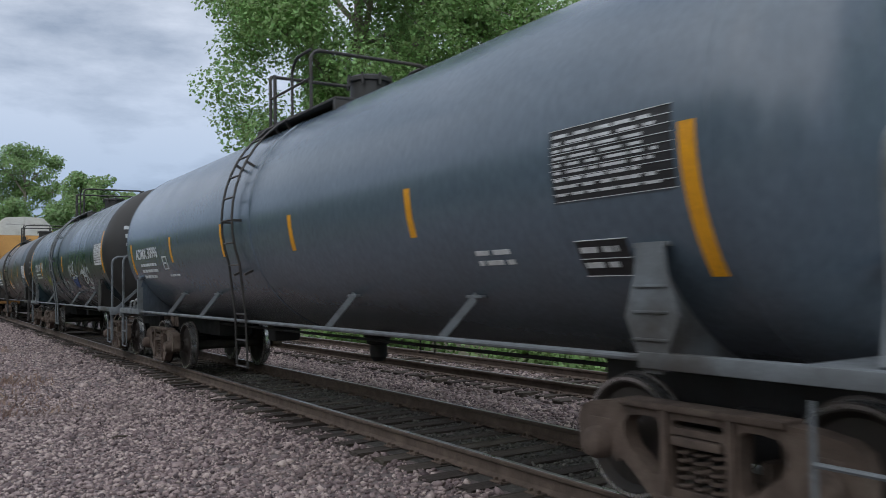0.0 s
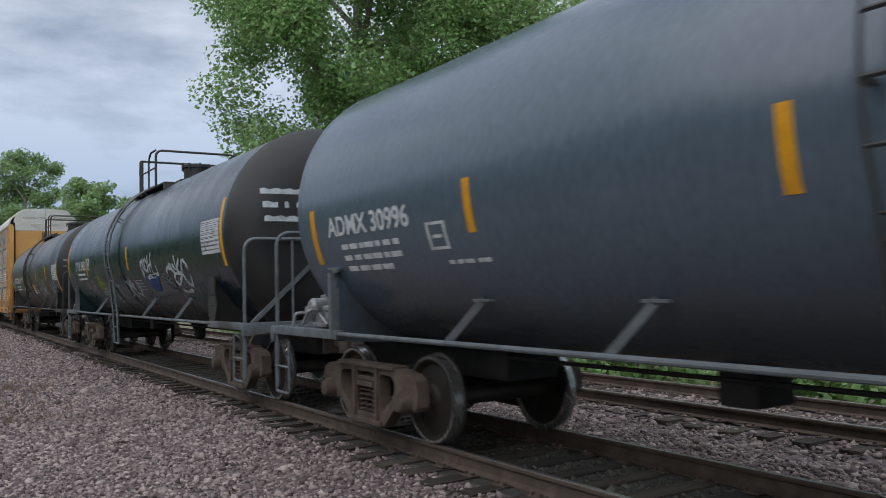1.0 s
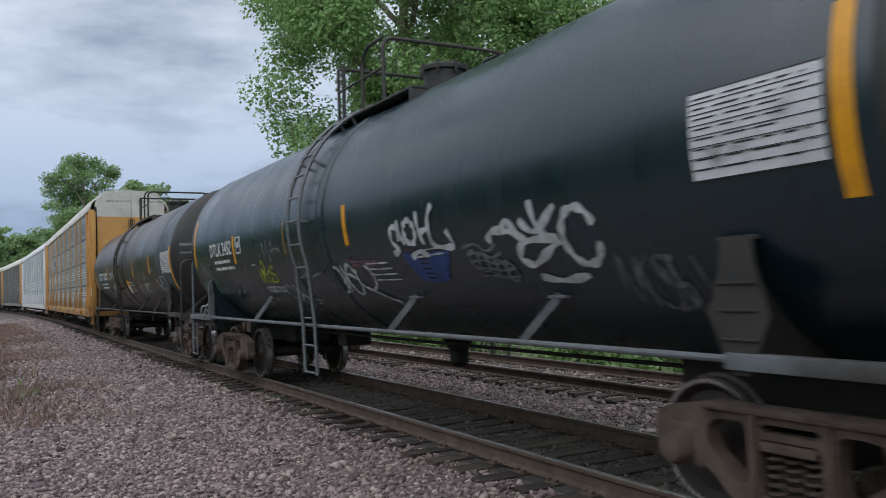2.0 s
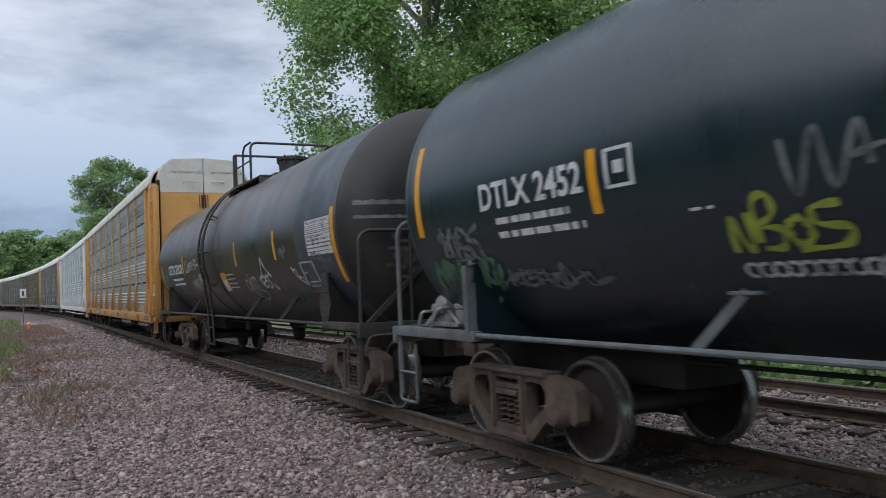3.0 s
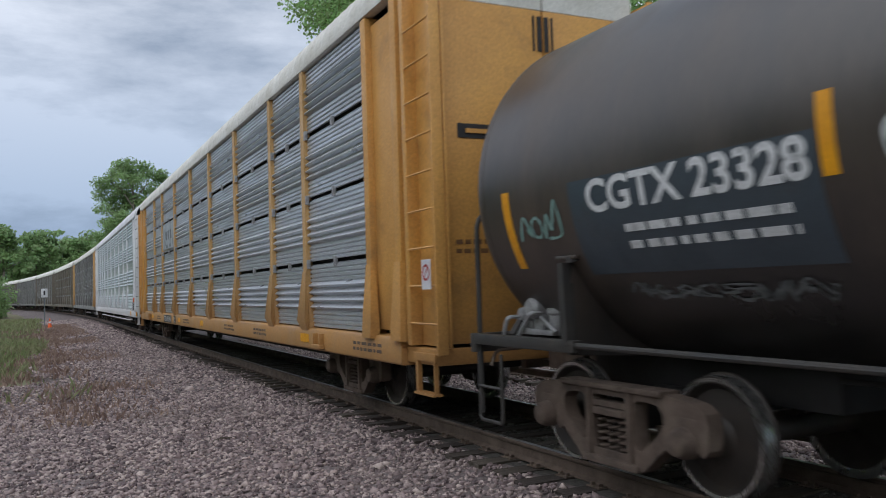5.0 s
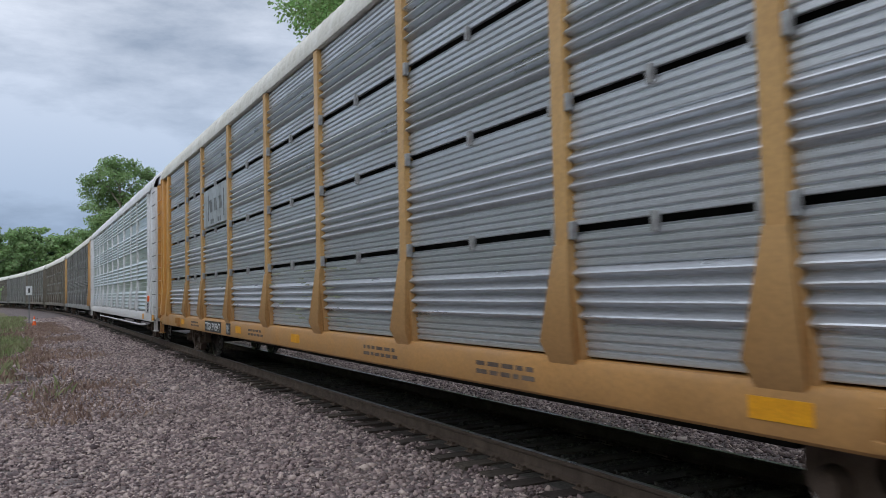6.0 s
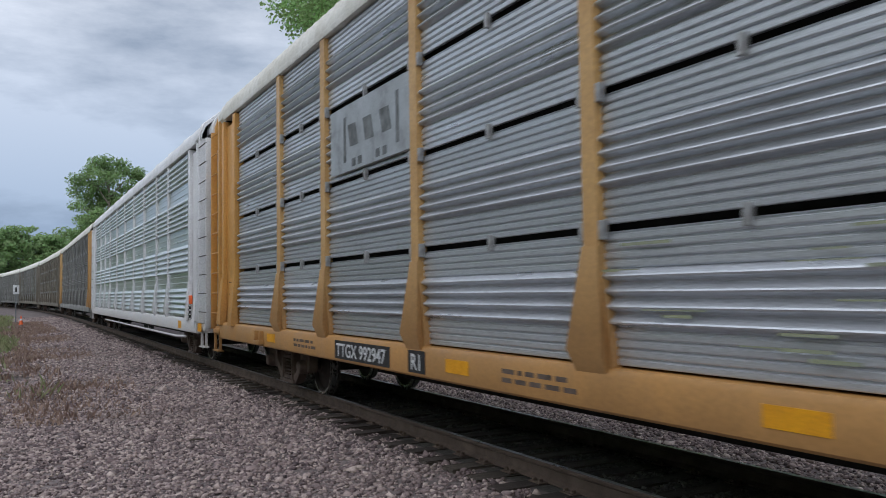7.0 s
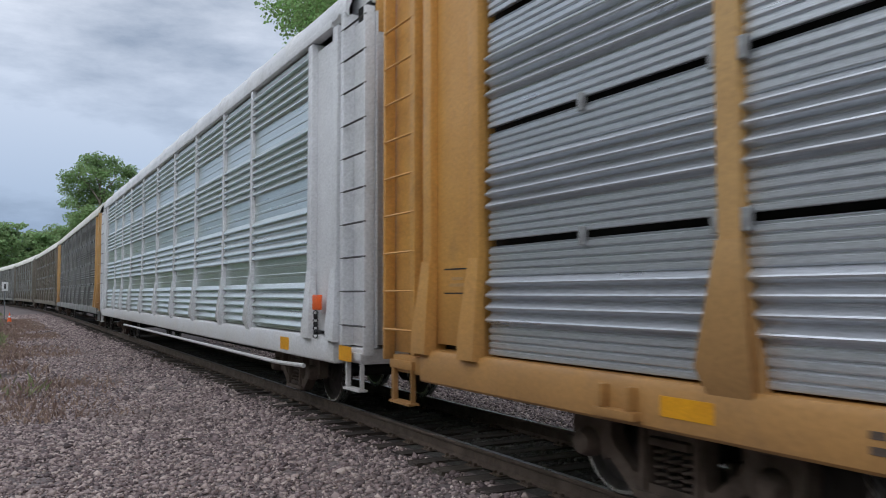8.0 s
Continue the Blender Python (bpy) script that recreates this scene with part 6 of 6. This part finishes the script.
def tree(label, x, y, tall, wide, low, seed, per=60, clumps=170, size=0.16, mat=M_LEAF, ground_z=-0.5, lean=0.0, spread=0.55):
    """A broadleaf tree: tapered trunk, limbs, twigs and a ragged crown with gaps."""
    r = random.Random(seed)
    th = tagged(new("tree"), label, "tree")
    th.location = (x, y, ground_z)
    bm = bmesh.new()
    trunk = [(lean * (k / 8) ** 1.5 * tall * 0.1 + r.uniform(-0.08, 0.08), r.uniform(-0.08, 0.08), tall * 0.86 * k / 8) for k in range(9)]
    r0 = tall * 0.022
    rod(bm, trunk, [r0 * (1.25 if k == 0 else 1 - 0.105 * k) for k in range(9)], 9)
    ends = []
    limbs = 15
    for k in range(limbs):
        f = (low / tall) * 0.75 + (0.82 - (low / tall) * 0.75) * k / limbs
        base = Vector(trunk[min(7, int(f / 0.86 * 8))]).lerp(Vector(trunk[min(8, int(f / 0.86 * 8) + 1)]), (f / 0.86 * 8) % 1)
        a = k * 2.4 + r.uniform(-0.5, 0.5)
        bulge = math.sin(min(1.0, (f - low / tall * 0.75 + 0.12) / 0.75) * math.pi) ** 0.6
        reach = wide * (0.62 + 0.42 * r.random()) * max(0.4, bulge)
        tip = base + Vector((math.cos(a) * reach, math.sin(a) * reach, tall * r.uniform(0.06, 0.2)))
        mid = base.lerp(tip, 0.5) + Vector((0, 0, tall * 0.025))
        rod(bm, [base, mid, tip], [r0 * 0.42 * (1 - f * 0.5), r0 * 0.26 * (1 - f * 0.4), r0 * 0.06], 6)
        for j in range(7):
            t = r.uniform(0.35, 1.0)
            s = base.lerp(mid, t * 2) if t < 0.5 else mid.lerp(tip, t * 2 - 1)
            e = s + Vector((r.uniform(-1, 1), r.uniform(-1, 1), r.uniform(-0.45, 0.8))) * wide * 0.30
            rod(bm, [s, e], [r0 * 0.10, r0 * 0.03], 4)
            ends += [s.lerp(e, 0.55), e]
        ends.append(tip)
    top = Vector(trunk[-1])
    for j in range(12):
        ends.append(top + Vector((r.gauss(0, wide * 0.22), r.gauss(0, wide * 0.22), r.uniform(-0.1, 0.14) * tall)))
    for j in range(clumps // 2):
        # twigs that fill the crown between the limbs
        a, f, q = r.uniform(0, math.tau), r.uniform(0, 1), r.uniform(0.35, 1.0) ** 0.5
        z = low * 0.9 + (tall * 0.98 - low * 0.9) * f
        w = wide * q * (0.35 + 0.75 * math.sin(math.pi * min(1, 0.12 + f * 0.86)) ** 0.7) * 0.88
        ends.append(Vector((math.cos(a) * w, math.sin(a) * w, z)))
    part("trunk", bm, M_BARK, th, "grey furrowed trunk and limbs")
    if len(ends) > clumps:
        ends = r.sample(ends, clumps)
    leaves("crown", [tuple(e) for e in ends], (spread * wide / 5, spread * wide / 5, spread * 0.72 * wide / 5), per, size, seed, mat, th)
    return th


def bush(label, x, y, wide, tall, seed, n=2600, size=0.16, mat=M_LEAF, z=-0.9):
    r = np.random.RandomState(seed)
    th = tagged(new("bush"), label, "bush")
    th.location = (x, y, z)
    d = r.normal(size=(26, 3))
    d /= np.linalg.norm(d, axis=1)[:, None]
    c = d * (wide * 0.42, wide * 0.42, tall * 0.36) * r.uniform(0.5, 1.05, (26, 1)) + (0, 0, tall * 0.45)
    leaves("foliage", c, (wide * 0.15, wide * 0.15, tall * 0.15), n // 26, size, seed, mat, th)
    bm = bmesh.new()
    for k in range(6):
        a = k * 1.05
        rod(bm, [(0.1 * math.cos(a), 0.1 * math.sin(a), 0), (wide * 0.3 * math.cos(a), wide * 0.3 * math.sin(a), tall * 0.7)], [0.04, 0.01], 5)
    part("stems", bm, M_BARK, th)
    return th


COTTON = "tall leafy green cottonwood tree beyond the tracks"
tree(COTTON, 15.35, 30.0, 22, 6.6, 6.5, 101, per=400, clumps=320, size=0.155, spread=0.50)
tree(COTTON, 19.5, 27.0, 19, 5.0, 4.0, 102, per=380, clumps=170, size=0.14)
tree(COTTON, 21.5, 20.5, 17, 5.0, 3.0, 103, per=320, clumps=150, size=0.14)
tree(COTTON, 22.5, 13.0, 18, 5.5, 3.0, 104, per=260, clumps=150, size=0.15)
tree(COTTON, 23.0, 4.0, 17, 5.5, 3.0, 105, per=90, clumps=110, size=0.2)
# unseen trees added behind the camera to darken reflections in the tank heads
for k, (x, y, tall) in enumerate(((-2.0, -34.0, 14.0), (-8.5, -32.5, 13.0), (-15.5, -30.5, 13.0), (-4.5, -42.0, 16.0), (-13.0, -44.0, 16.0))):
    tree("unseen leafy tree added behind the camera to darken reflections", x, y, tall, 4.4, 0.5, 560 + k, per=60, clumps=130, size=0.42, mat=M_LEAF_FAR, spread=0.6)
tree("leafy tree standing far off beyond the train", 10.2, 104.0, 18.5, 5.2, 5.0, 106, per=230, clumps=135, size=0.25, mat=M_LEAF_FAR)
tree("leafy tree standing far off beyond the train", 15.2, 92.0, 14.0, 4.5, 3.0, 107, per=150, clumps=120, size=0.32, mat=M_LEAF_FAR)
tree("leafy tree standing far off beyond the train", 19.5, 88.0, 11.5, 4.5, 2.0, 108, per=150, clumps=120, size=0.32, mat=M_LEAF_FAR)
# unseen trees added to block far-side sky light from under the train
for k in range(4):
    tree(COTTON, 19.0 + 2 * math.sin(k * 2.2), -5.0 - 8.0 * k, 17, 5.5, 2.0, 120 + k, per=60, clumps=110, size=0.3)
for k in range(13):
    tree("leafy tree of the wood across the gravel lot", -21.5 + 2 * math.sin(k * 1.9), -22.0 + 6.5 * k, 13.5 + 2.0 * math.sin(k * 2.7) - (4.0 if k > 8 else 0.0), 5.2, 0.5, 500 + k, per=60, clumps=110, size=0.5, mat=M_LEAF_FAR, spread=0.65)
for k in range(14):
    tree("leafy tree of the wood across the gravel lot", -30.0 - 5 * math.sin(k * 1.7) ** 2, 78.0 + 11.0 * k, 12 + 2.5 * math.sin(k * 2.7), 6.5, 0.5, 520 + k, per=60, clumps=110, size=0.9, mat=M_LEAF_FAR, spread=0.65)
for k in range(13):
    bush("dense green bush beyond the far track", 14.2 + 1.6 * math.sin(k * 1.7), 3.0 + 3.2 * k, 3.6, 2.3 + 0.7 * math.sin(k * 2.3), 200 + k)
rr = random.Random(9)
for k in range(20):
    yy = 205 + rr.uniform(0, 60)
    tree("tree of the far green wood", -34 + 3.4 * k + rr.uniform(-1, 1), yy, 19 + rr.uniform(-2.5, 3.0), 6.4, 1.0, 300 + k, per=60, clumps=110, size=0.75, mat=M_LEAF_FAR, spread=0.62)
for k in range(7):
    bush("green bush beside the far bend", -6.0 - 1.6 * k + rr.uniform(-1, 1), 120 + 12 * rr.uniform(-1, 1) + 9 * k, 6.0, 5.0 + rr.uniform(-1, 2), 400 + k, 2200, 0.36, M_LEAF_FAR, -0.4)


def to_track(x, y):
    return x - (MID + np.interp(y, _y, _x))


def blades(name, count, x_range, y_range, tall, mat, seed, keep, label, category, clump=0.0):
    """Grass or weed blades in one mesh."""
    r = np.random.RandomState(seed)
    x, y = r.uniform(*x_range, count), r.uniform(*y_range, count)
    ok = keep(x, y)
    x, y = x[ok], y[ok]
    if clump:
        x = x + r.normal(0, clump, len(x))
    n = len(x)
    h = tall * r.uniform(0.4, 1.25, n)
    a = r.uniform(0, math.tau, n)
    bx, by = np.cos(a) * 0.011 * (1 + y / 14), np.sin(a) * 0.011 * (1 + y / 14)
    lx, ly = r.normal(0, 0.42, n) * h, r.normal(0, 0.42, n) * h
    z0 = np.where(to_track(x, y) > -5.2, -0.36, -0.42)
    verts = np.stack([np.stack([x - bx, y - by, z0], -1), np.stack([x + bx, y + by, z0], -1), np.stack([x + lx * 0.4 + bx * 0.6, y + ly * 0.4 + by * 0.6, z0 + h * 0.6], -1), np.stack([x + lx, y + ly, z0 + h], -1)], 1).reshape(-1, 3)
    i = np.arange(n)[:, None] * 4
    faces = np.concatenate([i + (0, 1, 2), i + (0, 2, 3)], 1).reshape(-1, 3)
    return tagged(bulk(name, verts, faces, mat), label, category, kind="stuff")


def patchy(x, y, seed, scale, often):
    """Ragged patches: True where plants grow."""
    r = np.random.RandomState(seed)
    return bumps(x, y, scale, seed) + 0.7 * bumps(x, y, scale * 2.7, seed + 1) + r.normal(0, 0.55, len(x)) > often


blades("grass", 80000, (-14, 1.2), (17.5, 90), 0.33, M_GRASS, 51, lambda x, y: (to_track(x, y) < -4.9 + 0.5 * bumps(x, y, 0.8, 31)) & patchy(x, y, 61, 0.5, 0.1 + 0.8 * np.clip((x + 1.2) / 1.6, 0, 1)), "long green grass beside the gravel", "grass")
blades("weeds", 78000, (-3, 4.0), (14.0, 70), 0.13, M_DRY, 52, lambda x, y: patchy(x, y, 63, 0.45, 0.1) & (to_track(x, y) < -2.8) & (to_track(x, y) > -7.5), "dry brown weeds over the gravel", "weeds")
blades("weeds", 20000, (-6, 2.0), (17, 60), 0.2, M_DRY, 53, lambda x, y: (to_track(x, y) < -4.4 + 0.5 * bumps(x, y, 0.8, 31)) & patchy(x, y, 65, 0.6, 0.15), "dry brown weeds over the gravel", "weeds")


# ---- small things ----
def traffic_cone(x, y, z):
    th = tagged(new("traffic_cone"), "orange plastic traffic cone on the gravel", "traffic cone")
    th.location = (x, y, z)
    bm = bmesh.new()
    rbox(bm, -0.19, -0.19, 0.0, 0.19, 0.19, 0.035, 0.01)
    lathe(bm, [(0.03, 0.15), (0.70, 0.03), (0.71, 0.0)], 20, "z")
    part("cone_body", bm, M_ORANGE, th)
    bm = bmesh.new()
    lathe(bm, [(0.38, 0.095), (0.50, 0.073)], 20, "z")
    part("collar", bm, M_PLATE, th, "white reflective collar")


def sign_post(x, y, z):
    th = tagged(new("sign_post"), "slim post with a small white sign", "sign")
    th.location = (x, y, z)
    bm = bmesh.new()
    rbox(bm, -0.035, -0.03, 0, 0.035, 0.03, 2.9, 0.008)
    part("post", bm, M_FRAME_GREY, th)
    bm = bmesh.new()
    rbox(bm, -0.21, -0.06, 2.2, 0.21, -0.035, 2.85, 0.01)
    plate = part("sign_plate", bm, M_LETTER, th)
    bm = bmesh.new()
    rbox(bm, -0.06, -0.066, 2.36, 0.06, -0.06, 2.70, 0.002)
    part("sign_mark", bm, M_INK, plate)


traffic_cone(0.65, 62.9, -0.34)
sign_post(0.36, 67.6, -0.36)

bm = bmesh.new()
rod(bm, [(-0.16, -0.05, 0.0), (-0.05, 0.02, 0.02), (0.07, 0.0, 0.015), (0.17, 0.06, 0.0)], [0.012, 0.016, 0.013, 0.006], 6)
stick = part("stick", bm, M_TIE)
stick.location = (2.22, 11.25, -0.30)
tagged(stick, "dark broken stick lying on the gravel", "stick")

# ---- ties, last ----
for track, across, rnd in ((tracks[0], 0.0, 1), (tracks[1], APART, 2)):
    r = random.Random(rnd)
    for k in range(130):
        s = -6 + 0.5 * k
        x, y, h = on_line(s, across)
        m = pose(x + r.uniform(-0.05, 0.05), y + r.uniform(-0.02, 0.02), r.uniform(-0.008, 0.004), 0, 0, math.degrees(h) + r.uniform(-0.8, 0.8))
        piece("tie", TIES[k % 5], track, m)
        if s < 30:
            for a in (-0.753, 0.753):
                x, y, h = on_line(s, across + a)
                piece("tie_plate", PLATE, track, pose(x, y, 0, 0, 0, math.degrees(h)))


# ---- what moves ----
def motions():
    for car, middle, base in CARS:
        rows = []
        for k in range(33):
            t = 0.25 * k
            s = middle - SPEED * t
            (x0, y0, _), (x1, y1, _) = on_line(s - base / 2), on_line(s + base / 2)
            turn = math.degrees(math.atan2(-(x1 - x0), y1 - y0))
            rows.append((t, pose((x0 + x1) / 2, (y0 + y1) / 2, 0, 0, 0, turn)))
        walk(car, rows)
        for ob in car.children_recursive:
            if ob.name.startswith("wheelset"):
                y = ob.location.y
                walk(ob, [(k / 15, pose(0, y, WHEEL, math.degrees(SPEED / WHEEL) * k / 15)) for k in range(121)])


motions()
